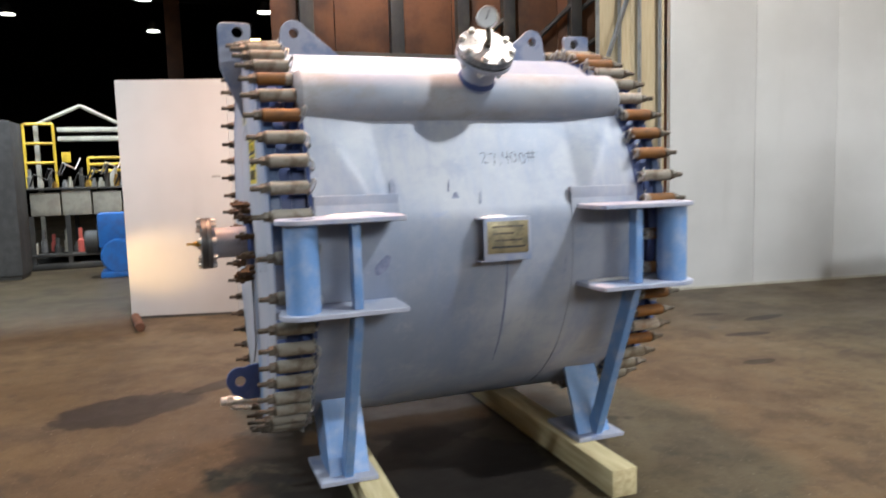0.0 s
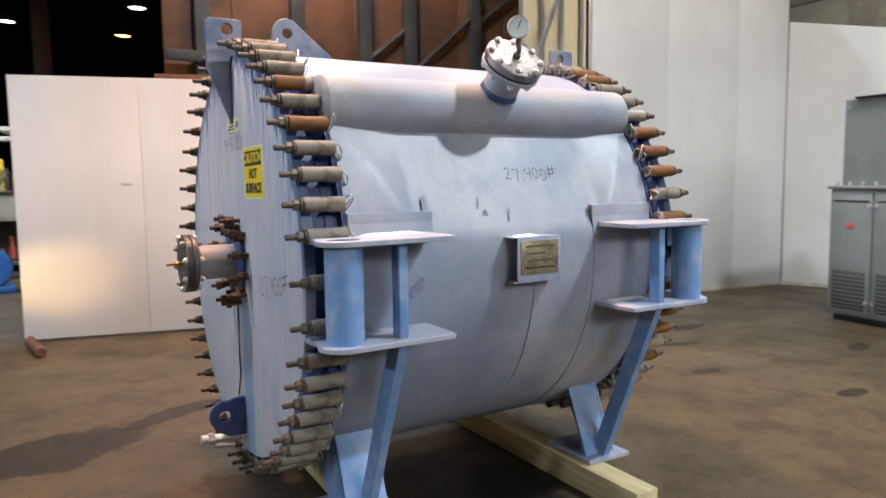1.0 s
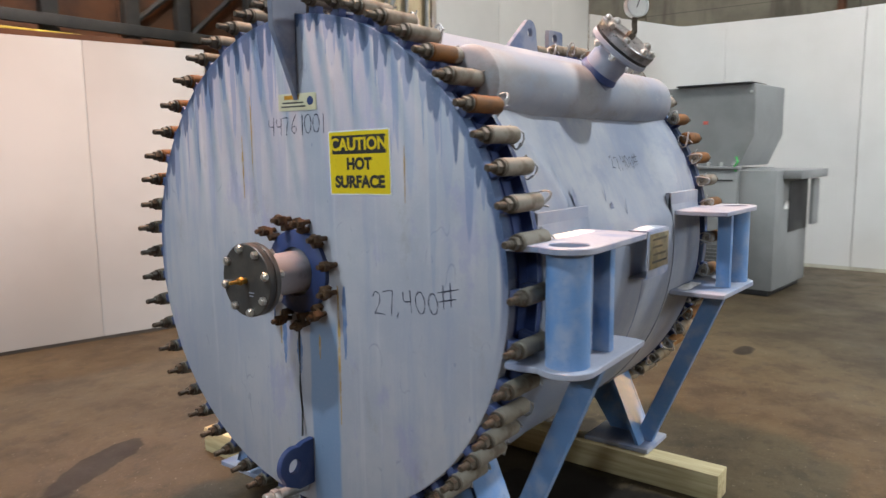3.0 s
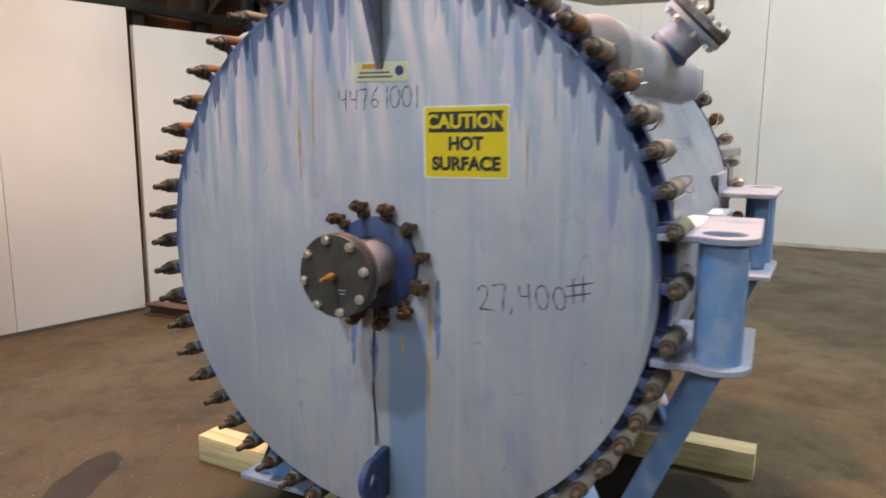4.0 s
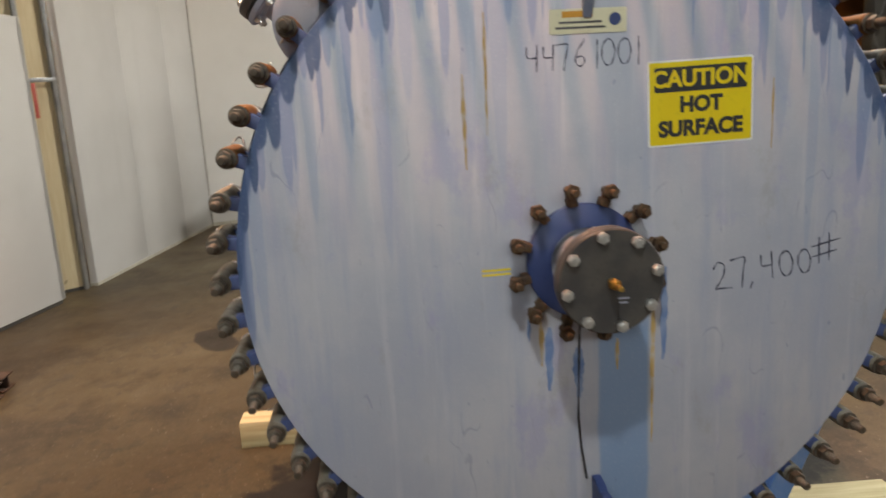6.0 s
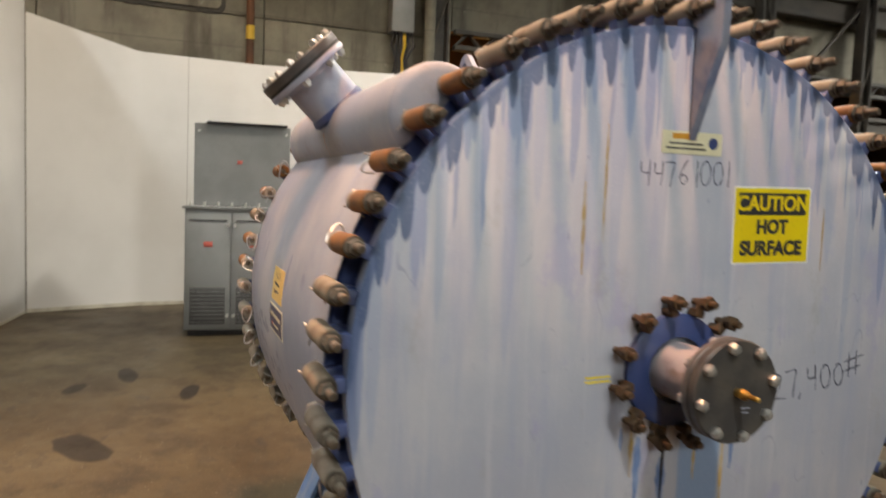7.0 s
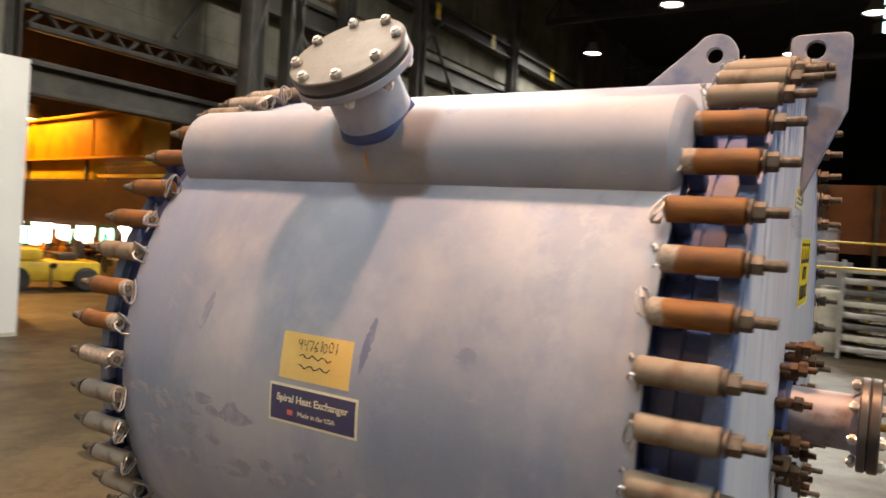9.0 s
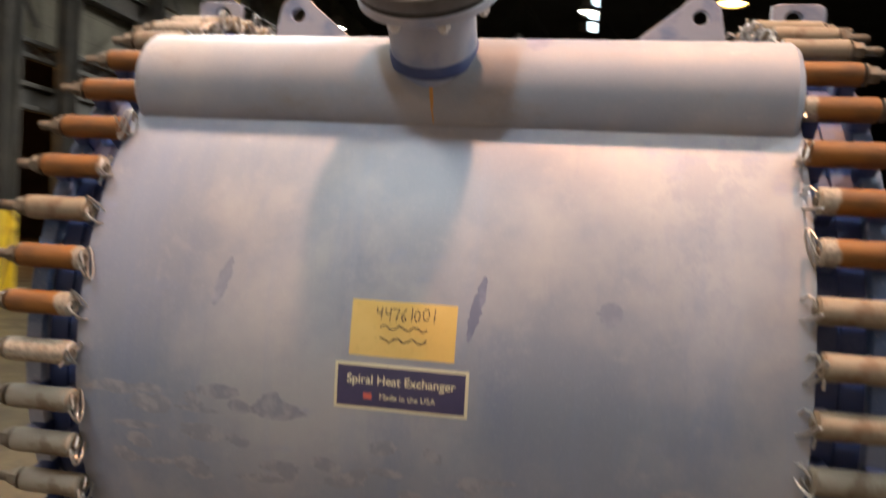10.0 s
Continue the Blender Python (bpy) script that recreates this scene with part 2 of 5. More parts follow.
def floor_paint():
    """Old oiled concrete: brown grey, dark stains, painted shade under the vessel, tyre marks, dust."""
    n = Nodes("stained_concrete_floor")
    big = n.noise(0.35, 6, 0.65)
    mid = n.noise(1.7, 6, 0.65)
    spots = n.noise(2.6, 3, 0.5, (1.0, 1.6, 1.0))
    fine = n.noise(40, 4)
    x, y, z = n.axes()
    ragged = n.math("MULTIPLY", n.math("SUBTRACT", n.noise(2.4, 5, 0.6), 0.5), 1.3)
    colour = n.mix(n.ramp(big, 0.36, 0.66), (0.044, 0.031, 0.016), (0.078, 0.059, 0.032))
    colour = n.mix(n.math("MULTIPLY", n.ramp(mid, 0.48, 0.64), 0.8), colour, (0.034, 0.026, 0.017))
    colour = n.mix(n.math("MULTIPLY", n.ramp(spots, 0.68, 0.74), 0.8), colour, (0.022, 0.018, 0.015))
    colour = n.mix(n.math("MULTIPLY", n.ramp(fine, 0.5, 0.8), 0.35), colour, (0.115, 0.089, 0.053))
    patch = n.noise(5.5, 7, 0.7)
    colour = n.mix(n.math("MULTIPLY", n.ramp(patch, 0.53, 0.60), 0.6), colour, (0.030, 0.023, 0.015))
    pale = n.noise(8.0, 7, 0.72)
    colour = n.mix(n.math("MULTIPLY", n.ramp(pale, 0.58, 0.70), 0.4), colour, (0.112, 0.088, 0.053))
    chips = n.noise(55, 2, 0.5)
    colour = n.mix(n.math("MULTIPLY", n.ramp(chips, 0.69, 0.73), 0.8), colour, (0.24, 0.21, 0.17))
    grit = n.noise(90, 3, 0.7)
    colour = n.mix(n.math("MULTIPLY", n.ramp(grit, 0.56, 0.66), 0.45), colour, (0.024, 0.019, 0.013))
    crack = n.noise(3.1, 8, 0.8)
    colour = n.mix(n.math("MULTIPLY", n.ramp(n.math("ABSOLUTE", n.math("SUBTRACT", crack, 0.5)), 0.008, 0.003), 0.5), colour, (0.02, 0.016, 0.012))
    gloss = n.math("ADD", n.math("MULTIPLY", mid, 0.5), 0.24)
    for sx, sy, a, b, turn, deep in STAINS_AND_SHADE:
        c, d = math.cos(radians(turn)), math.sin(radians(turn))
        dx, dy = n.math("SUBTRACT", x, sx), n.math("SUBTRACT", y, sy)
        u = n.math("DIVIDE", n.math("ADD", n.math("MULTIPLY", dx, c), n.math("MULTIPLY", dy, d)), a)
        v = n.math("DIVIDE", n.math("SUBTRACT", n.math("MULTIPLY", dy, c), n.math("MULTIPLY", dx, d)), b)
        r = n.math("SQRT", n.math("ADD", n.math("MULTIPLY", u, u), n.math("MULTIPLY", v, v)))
        darken = n.math("MULTIPLY", n.ramp(n.math("ADD", r, ragged), 1.04, 0.9), deep)
        colour = n.mix(darken, colour, (0.010, 0.008, 0.007))
        gloss = n.math("ADD", gloss, n.math("MULTIPLY", darken, 0.08))
    n.bsdf.inputs["Specular IOR Level"].default_value = 0.22
    return n.done(colour, gloss, 0.0, fine, 0.25, 0.003)


def concrete_paint():
    """Weathered precast concrete: board joints, dark runs and pale washed patches."""
    n = Nodes("weathered_concrete_panel")
    x, y, z = n.axes()
    cloud, runs = n.noise(0.9, 6, 0.65), n.noise(1.6, 6, 0.7, (1.0, 1.0, 0.12))
    blots, fine = n.noise(3.2, 5, 0.6), n.noise(45, 4)
    colour = n.mix(n.ramp(cloud, 0.35, 0.68), (0.175, 0.165, 0.13), (0.105, 0.099, 0.078))
    colour = n.mix(n.math("MULTIPLY", n.ramp(runs, 0.5, 0.68), 0.75), colour, (0.055, 0.05, 0.04))
    colour = n.mix(n.math("MULTIPLY", n.ramp(blots, 0.66, 0.72), 0.6), colour, (0.26, 0.25, 0.215))
    line = n.ramp(n.math("ABSOLUTE", n.math("SUBTRACT", n.math("FRACT", n.math("MULTIPLY", z, 1.65)), 0.5)), 0.482, 0.494)
    colour = n.mix(n.math("MULTIPLY", line, 0.55), colour, (0.05, 0.046, 0.036))
    return n.done(colour, 0.85, 0.0, fine, 0.3, 0.004)


def wood(name, base, dark, axis=1):
    n = Nodes(name)
    st = [14.0, 14.0, 14.0]
    st[axis] = 0.9
    grain, big, knots = n.noise(3.0, 6, 0.6, tuple(st)), n.noise(2.0, 3), n.noise(5.0, 2)
    colour = n.mix(n.ramp(grain, 0.35, 0.7), base, dark)
    colour = n.mix(n.math("MULTIPLY", n.ramp(knots, 0.7, 0.76), 0.8), colour, tuple(c * 0.3 for c in dark))
    return n.done(colour, 0.7, 0.0, grain, 0.2, 0.002)


def panel_paint():
    """Glossy white wall sheet, faintly dirty near its foot and in streaks."""
    n = Nodes("white_panel_sheet")
    streak = n.noise(2.0, 4, 0.6, (1.0, 1.0, 0.12))
    cloud = n.noise(0.8, 4)
    colour = n.mix(n.ramp(cloud, 0.35, 0.7), (0.545, 0.535, 0.52), (0.485, 0.475, 0.46))
    colour = n.mix(n.math("MULTIPLY", n.ramp(streak, 0.62, 0.8), 0.35), colour, (0.44, 0.43, 0.41))
    return n.done(colour, 0.42, 0.0, n.noise(0.8, 3), 0.3, 0.05)


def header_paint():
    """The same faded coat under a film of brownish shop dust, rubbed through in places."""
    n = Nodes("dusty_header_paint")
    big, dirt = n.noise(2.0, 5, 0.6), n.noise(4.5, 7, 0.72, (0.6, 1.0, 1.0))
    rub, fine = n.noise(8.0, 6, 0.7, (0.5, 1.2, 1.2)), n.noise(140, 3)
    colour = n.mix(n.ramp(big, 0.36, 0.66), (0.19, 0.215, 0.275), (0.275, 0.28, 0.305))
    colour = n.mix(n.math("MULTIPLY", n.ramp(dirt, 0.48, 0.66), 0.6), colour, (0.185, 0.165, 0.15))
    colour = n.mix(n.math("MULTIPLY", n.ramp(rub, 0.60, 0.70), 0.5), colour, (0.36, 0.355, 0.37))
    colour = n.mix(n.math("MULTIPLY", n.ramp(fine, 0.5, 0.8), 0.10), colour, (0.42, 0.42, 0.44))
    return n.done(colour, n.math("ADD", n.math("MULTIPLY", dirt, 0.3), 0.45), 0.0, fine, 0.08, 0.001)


PAINT, COVER, SLEEVE = shell_paint(), cover_paint(), sleeve_paint()
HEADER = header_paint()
DIRTY = worn("dirty_grey_sleeve", (0.18, 0.165, 0.135), (0.10, 0.08, 0.055), 0.75, 0, 16, 90, 0.35, 0.48, 0.68)
ORANGE = sleeve_paint("orange_rusted_sleeve", 0.62)
GREYSLEEVE = worn("chalky_grey_sleeve", (0.175, 0.145, 0.105), (0.105, 0.07, 0.042), 0.7, 0, 16, 90, 0.35, 0.5, 0.72)
DEEP = worn("deep_blue_ring_paint", (0.024, 0.044, 0.14), (0.06, 0.08, 0.17), 0.5, 0, 9, 70, 0.2, 0.5, 0.75)
BLUE = worn("bright_blue_support_paint", (0.12, 0.235, 0.46), (0.25, 0.315, 0.45), 0.45, 0, 9, 80, 0.15, 0.42, 0.74)
LUG = worn("scuffed_lug_paint", (0.20, 0.215, 0.275), (0.095, 0.125, 0.215), 0.5, 0, 7, 80, 0.2, 0.46, 0.66)
PALE = worn("chalky_bracket_paint", (0.30, 0.315, 0.38), (0.17, 0.215, 0.34), 0.5, 0, 6, 80, 0.15, 0.45, 0.7)
SOILED = worn("soiled_pipe_paint", (0.30, 0.29, 0.32), (0.11, 0.075, 0.06), 0.5, 0, 9, 80, 0.2, 0.5, 0.72)
STEEL = worn("dull_bolt_steel", (0.115, 0.10, 0.08), (0.065, 0.046, 0.03), 0.6, 0.35, 30, 120, 0.3)
RUSTNUT = worn("rusted_nut", (0.085, 0.045, 0.018), (0.04, 0.022, 0.012), 0.7, 0.1, 30, 120, 0.4)
BRIGHT = worn("zinc_bolt", (0.62, 0.62, 0.60), (0.45, 0.44, 0.42), 0.35, 0.8, 30, 140, 0.1)
FLANGE = worn("grey_blind_flange", (0.105, 0.10, 0.098), (0.07, 0.068, 0.066), 0.42, 0.3, 8, 90, 0.15)
SHINY = worn("worn_shiny_flange", (0.34, 0.34, 0.34), (0.12, 0.12, 0.125), 0.3, 0.75, 8, 90, 0.15)
BLACKF = worn("black_blind_flange", (0.045, 0.042, 0.042), (0.075, 0.068, 0.06), 0.45, 0.2, 8, 90, 0.15)
RUBBER = worn("black_gasket", (0.015, 0.015, 0.015), (0.03, 0.03, 0.03), 0.8)
WHITE = panel_paint()
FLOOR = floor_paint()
TIMBER = wood("treated_pine", (0.50, 0.43, 0.25), (0.36, 0.29, 0.15))
PLY = wood("pale_plywood", (0.62, 0.52, 0.34), (0.55, 0.44, 0.27), 2)
MACHINE = worn("grey_machine_paint", (0.225, 0.23, 0.23), (0.19, 0.195, 0.195), 0.45, 0, 2, 70, 0.08)
DARKGREY = worn("dark_grille", (0.05, 0.05, 0.05), (0.07, 0.07, 0.07), 0.6)
CONCRETE = concrete_paint()
IRON = worn("dark_structural_steel", (0.028, 0.027, 0.025), (0.05, 0.044, 0.036), 0.7, 0, 1.5, 20, 0.2)
BROWNWALL = worn("sooty_brown_sheet", (0.05, 0.024, 0.012), (0.026, 0.014, 0.009), 0.85, 0, 0.8, 12, 0.3)
RUSTWALL = worn("rusted_sheet_wall", (0.14, 0.055, 0.022), (0.06, 0.026, 0.013), 0.8, 0, 0.8, 12, 0.3)
SOOT = worn("sooty_roof", (0.012, 0.011, 0.010), (0.022, 0.02, 0.018), 0.9, 0, 0.5, 8, 0.2)
GALV = worn("galvanised_stud", (0.42, 0.42, 0.41), (0.3, 0.3, 0.3), 0.4, 0.7, 5, 60, 0.1)
YELLOW = worn("safety_yellow_paint", (0.62, 0.43, 0.03), (0.48, 0.31, 0.03), 0.45, 0, 3, 50, 0.1)
CRANE_YELLOW = worn("crane_yellow_paint", (0.66, 0.44, 0.04), (0.55, 0.33, 0.03), 0.5, 0, 2, 30, 0.1)
CRANE = worn("crane_orange_paint", (0.55, 0.25, 0.02), (0.4, 0.17, 0.015), 0.5, 0, 2, 30, 0.1)
SIGN = worn("sign_yellow", (0.72, 0.55, 0.015), (0.70, 0.52, 0.015), 0.35, 0, 5, 60, 0.03)
BLACK = worn("print_black", (0.02, 0.02, 0.022), (0.028, 0.028, 0.03), 0.5)
INK = worn("marker_ink", (0.03, 0.035, 0.06), (0.045, 0.05, 0.08), 0.6)
LABEL = worn("cream_label", (0.62, 0.58, 0.40), (0.58, 0.54, 0.36), 0.5)
CARD = worn("yellow_card", (0.62, 0.44, 0.15), (0.57, 0.39, 0.12), 0.6)
NAVY = worn("navy_plate", (0.035, 0.035, 0.09), (0.045, 0.04, 0.10), 0.4)
BRASS = worn("brass_fitting", (0.45, 0.28, 0.07), (0.3, 0.17, 0.05), 0.4, 0.8, 20)
TAG = worn("weathered_brass_plate", (0.30, 0.25, 0.15), (0.17, 0.15, 0.10), 0.40, 0.6, 22, 70, 0.35)
DIAL = worn("white_dial", (0.72, 0.72, 0.70), (0.7, 0.7, 0.68), 0.3)
RED = worn("red_label", (0.55, 0.12, 0.09), (0.5, 0.1, 0.08), 0.5)
MOTOR = worn("blue_motor_paint", (0.02, 0.13, 0.42), (0.03, 0.10, 0.3), 0.4)
CREAM = worn("cream_equipment_paint", (0.42, 0.40, 0.33), (0.33, 0.31, 0.26), 0.5)


# ---- mesh helpers ----
def finish(bm, smooth=True):
    me = bpy.data.meshes.new("mesh")
    bmesh.ops.recalc_face_normals(bm, faces=bm.faces)
    bm.to_mesh(me)
    bm.free()
    if smooth:
        me.polygons.foreach_set("use_smooth", [True] * len(me.polygons))
        me.set_sharp_from_angle(angle=radians(35))
    return me


def part(name, bm, material, parent=None, label="", at=None):
    me = bm if isinstance(bm, bpy.types.Mesh) else finish(bm)
    if material and not me.materials:
        me.materials.append(material)
    ob = new(name, me)
    if parent:
        ob.parent = parent
    if at is not None:
        ob.matrix_basis = at
    return tagged(ob, label)


def thing(name, label, category, at=(0, 0, 0), group="", kind="", turn=0.0):
    ob = new(name)
    ob.matrix_basis = pose(*at, 0, 0, turn)
    ob.empty_display_size = 0.1
    return tagged(ob, label, category, group, kind)


def add_box(bm, x0, x1, y0, y1, z0, z1, bevel=0.0, m=None):
    made = bmesh.ops.create_cube(bm, size=1.0)["verts"]
    mat = Matrix.Translation(((x0 + x1) / 2, (y0 + y1) / 2, (z0 + z1) / 2)) @ Matrix.Diagonal((x1 - x0, y1 - y0, z1 - z0, 1))
    bmesh.ops.transform(bm, matrix=(m @ mat) if m else mat, verts=made)
    if bevel:
        edges = list({e for v in made for e in v.link_edges})
        bmesh.ops.bevel(bm, geom=edges, offset=bevel, segments=2, affect="EDGES", profile=0.5)
    return bm


def box(x0, x1, y0, y1, z0, z1, bevel=0.0, m=None):
    return add_box(bmesh.new(), x0, x1, y0, y1, z0, z1, bevel, m)


def along(a, b):
    """The pose whose z axis runs from a towards b."""
    a, b = Vector(a), Vector(b)
    return Matrix.Translation(a) @ (b - a).to_track_quat("Z", "Y").to_matrix().to_4x4()


def add_lathe(bm, profile, m=None, n=32, closed=True):
    """A turned body: rows of (height, radius) round z."""
    m = m or Matrix()
    rings = []
    for h, r in profile:
        if r < 1e-6:
            rings.append([bm.verts.new(m @ Vector((0, 0, h)))])
        else:
            rings.append([bm.verts.new(m @ Vector((r * math.cos(2 * math.pi * k / n), r * math.sin(2 * math.pi * k / n), h))) for k in range(n)])
    for a, b in zip(rings, rings[1:]):
        for k in range(n):
            j = (k + 1) % n
            if len(a) == 1 and len(b) == 1:
                continue
            if len(a) == 1:
                bm.faces.new((a[0], b[k], b[j]))
            elif len(b) == 1:
                bm.faces.new((a[k], a[j], b[0]))
            else:
                bm.faces.new((a[k], a[j], b[j], b[k]))
    return bm


def lathe(profile, m=None, n=32):
    return add_lathe(bmesh.new(), profile, m, n)


def rod(a, b, r, n=16, bm=None):
    a, b = Vector(a), Vector(b)
    h = (b - a).length
    e = min(r * 0.15, h * 0.1)
    return add_lathe(bm or bmesh.new(), [(0, 0), (0, r - e), (e, r), (h - e, r), (h, r - e), (h, 0)], along(a, b), n)


def tube(points, r, n=8):
    """A bent round wire through some points."""
    bm = bmesh.new()
    rings = []
    pts = [Vector(p) for p in points]
    for k, p in enumerate(pts):
        d = (pts[min(k + 1, len(pts) - 1)] - pts[max(k - 1, 0)]).normalized()
        q = d.to_track_quat("Z", "Y").to_matrix()
        rings.append([bm.verts.new(p + q @ Vector((r * math.cos(6.2832 * j / n), r * math.sin(6.2832 * j / n), 0))) for j in range(n)])
    for a, b in zip(rings, rings[1:]):
        for j in range(n):
            bm.faces.new((a[j], a[(j + 1) % n], b[(j + 1) % n], b[j]))
    bm.faces.new(rings[0][::-1])
    bm.faces.new(rings[-1])
    return bm


def arc(cx, cy, r, a0, a1, n=12):
    return [(cx + r * math.cos(radians(a0 + (a1 - a0) * k / n)), cy + r * math.sin(radians(a0 + (a1 - a0) * k / n))) for k in range(n + 1)]


def plate(outline, thick, hole=None, m=None, bevel=0.003):
    """A flat plate in the local xy plane, z from 0 to thick, with an optional round hole (x, y, r)."""
    bm = bmesh.new()
    edges = []
    loops = [outline] + ([arc(*hole, 0, 360, 24)[:-1]] if hole else [])
    for loop in loops:
        vs = [bm.verts.new((x, y, 0)) for x, y in loop]
        edges += [bm.edges.new((vs[k], vs[(k + 1) % len(vs)])) for k in range(len(vs))]
    bmesh.ops.triangle_fill(bm, edges=edges, use_beauty=True)
    ext = bmesh.ops.extrude_face_region(bm, geom=list(bm.faces))
    bmesh.ops.translate(bm, verts=[v for v in ext["geom"] if isinstance(v, bmesh.types.BMVert)], vec=(0, 0, thick))
    bmesh.ops.recalc_face_normals(bm, faces=bm.faces)
    if bevel:
        sharp = [e for e in bm.edges if len(e.link_faces) == 2 and e.calc_face_angle(0) > 1.2]
        bmesh.ops.bevel(bm, geom=sharp, offset=bevel, segments=1, affect="EDGES")
    if m:
        bmesh.ops.transform(bm, matrix=m, verts=bm.verts)
    return bm


def hexnut(r, h, m=None, bm=None):
    return add_lathe(bm or bmesh.new(), [(0, 0), (0, r * 0.93), (h * 0.12, r), (h * 0.88, r), (h, r * 0.93), (h, 0)], m, 6)


def words(name, text, size, material, parent, at, depth=0.0008, lean=0.0, bold=0.0):
    data = bpy.data.curves.new("letters", "FONT")
    data.body, data.size, data.extrude, data.align_x, data.align_y = text, size, depth, "CENTER", "CENTER"
    data.shear, data.offset = lean, bold
    tmp = bpy.data.objects.new("letters", data)
    scene.collection.objects.link(tmp)
    bpy.context.view_layer.update()
    me = bpy.data.meshes.new_from_object(tmp.evaluated_get(bpy.context.evaluated_depsgraph_get()))
    bpy.data.objects.remove(tmp)
    me.materials.clear()
    return part(name, me, material, parent, "", at)


# ---- the hall ----
def slab(name, x0, x1, y0, y1, z0, z1, material, label, category, bevel=0.0):
    return tagged(part(name, box(x0, x1, y0, y1, z0, z1, bevel), material), label, category, "", "structure")


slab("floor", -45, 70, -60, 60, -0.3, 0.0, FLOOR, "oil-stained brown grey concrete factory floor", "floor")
slab("ceiling", -45, 70, -60, 60, 12.0, 12.3, SOOT, "sooty dark roof deck of the hall", "ceiling")
slab("wall_west", -45, -44.7, -60, 60, 0, 12, SOOT, "dark far wall of the hall", "wall")
slab("wall_south", -44.7, 69.7, -60, -59.7, 0, 12, SOOT, "dark far wall of the hall", "wall")
slab("wall_north", -44.7, 69.7, 59.7, 60, 0, 12, SOOT, "dark far wall of the hall", "wall")
slab("wall_far_east", 69.7, 70, -60, 60, 0, 12, SOOT, "dark end wall of the next bay", "wall")

C = 1.270  # height of the vessel's axis
L = 2.03   # between the two covers' faces


def strip_wall(name, a, b, height, label, thick=0.06, material=None, seams=(), foot=None):
    """An upright sheet wall from a to b on the plan."""
    ax, ay = a
    bx, by = b
    length, turn = math.hypot(bx - ax, by - ay), math.degrees(math.atan2(by - ay, bx - ax))
    ob = thing(name, label, "wall", (ax, ay, 0), "", "structure", turn)
    edges = [0.0, *seams, length]
    for s0, s1 in zip(edges, edges[1:]):
        part("panel", box(s0 + 0.0015, s1 - 0.0015, 0, thick, 0.03, height, 0.004), material or WHITE, ob)
    part("base_rail", box(0, length, -0.004, thick + 0.004, 0.0, 0.03), foot or IRON, ob)
    return ob


strip_wall("wall_panel_left", (-0.96, 4.93), (2.5, 4.12), 2.74, "white sheet partition standing on the floor", 0.06, None, (1.22, 2.44))
strip_wall("wall_panel_middle", (2.56, 4.12), (4.89, 3.625), 2.6, "white sheet partition beside the plywood wall", 0.06, None, (1.22, 2.44))
strip_wall("wall_panel_right", (5.5, 3.52), (8.85, 3.07), 4.6, "tall white sheet wall", 0.08, None, (1.22, 2.44), CREAM)


def sheet_wall(name, plan, heights, label, seams, thick=0.05):
    """A sheet wall that bends softly along a plan of points, with a sagging top edge and a cream kerb."""
    ob = thing(name, label, "wall", (0, 0, 0), "", "structure")

    def at(s):
        k = min(len(plan) - 2, int(s))
        u = s - k
        u = u * u * (3 - 2 * u) * 0.4 + u * 0.6
        (ax, ay), (bx, by) = plan[k], plan[k + 1]
        return ax + (bx - ax) * u, ay + (by - ay) * u, heights[k] + (heights[k + 1] - heights[k]) * u

    edges = [0.0, *seams, len(plan) - 1.0]
    for s0, s1 in zip(edges, edges[1:]):
        for kind, z0, mat, lo in (("panel", 0.05, WHITE, None), ("kerb", 0.0, CREAM, 0.05)):
            bm = bmesh.new()
            rows = []
            for i in range(17):
                x, y, h = at(s0 + 0.0015 + (s1 - s0 - 0.003) * i / 16)
                dx = 0.0 if lo is None else -0.012
                crease = 0.012 * math.sin(5.1 * y + 1.0) + 0.008 * math.sin(11.3 * y)
                rows.append([bm.verts.new((x + dx + e + crease * w, y, z)) for e, z, w in ((0, z0, 0), (0, (z0 + (lo or h)) / 2, 1 if lo is None else 0), (0, lo or h, 0), (thick, lo or h, 0), (thick, z0, 0))])
            for p, q in zip(rows, rows[1:]):
                for j in range(5):
                    bm.faces.new((p[j], p[(j + 1) % 5], q[(j + 1) % 5], q[j]))
            bm.faces.new(rows[0])
            bm.faces.new(rows[-1][::-1])
            part(kind, bm, mat, ob)
    return ob


sheet_wall("wall_panel_end", ((8.86, 3.06), (9.32, 1.75), (9.5, 0.05), (9.46, -2.72)), (3.83, 3.55, 3.56, 3.64), "tall white sheet wall with soft creases", (1.4, 2.3))
strip_wall("wall_plywood", (4.85, 4.2), (5.45, 3.58), 5.2, "pale plywood partition behind steel studs", 0.03, PLY, (0.45,))

SMUDGE = worn("grey_smudge", (0.33, 0.31, 0.27), (0.40, 0.38, 0.35), 0.6, 0, 25, 90, 0.05)
mark = part("wall_mark", box(0, 0.10, -0.0012, 0.0, 0, 0.022), SMUDGE, None, "", Matrix.Translation((0.02, 4.70, 1.62)) @ Matrix.Rotation(math.atan2(-0.81, 3.46), 4, "Z") @ Matrix.Translation((0, -0.0015, 0)))
tagged(mark, "small grey scuff on the white partition", "stain", "", "structure")

# ---- the vessel ----
hx = thing("spiral_heat_exchanger", "large faded blue steel spiral heat exchanger on timber blocks", "heat exchanger", (0, 0, C))
FRONT, BACK = -1, 1


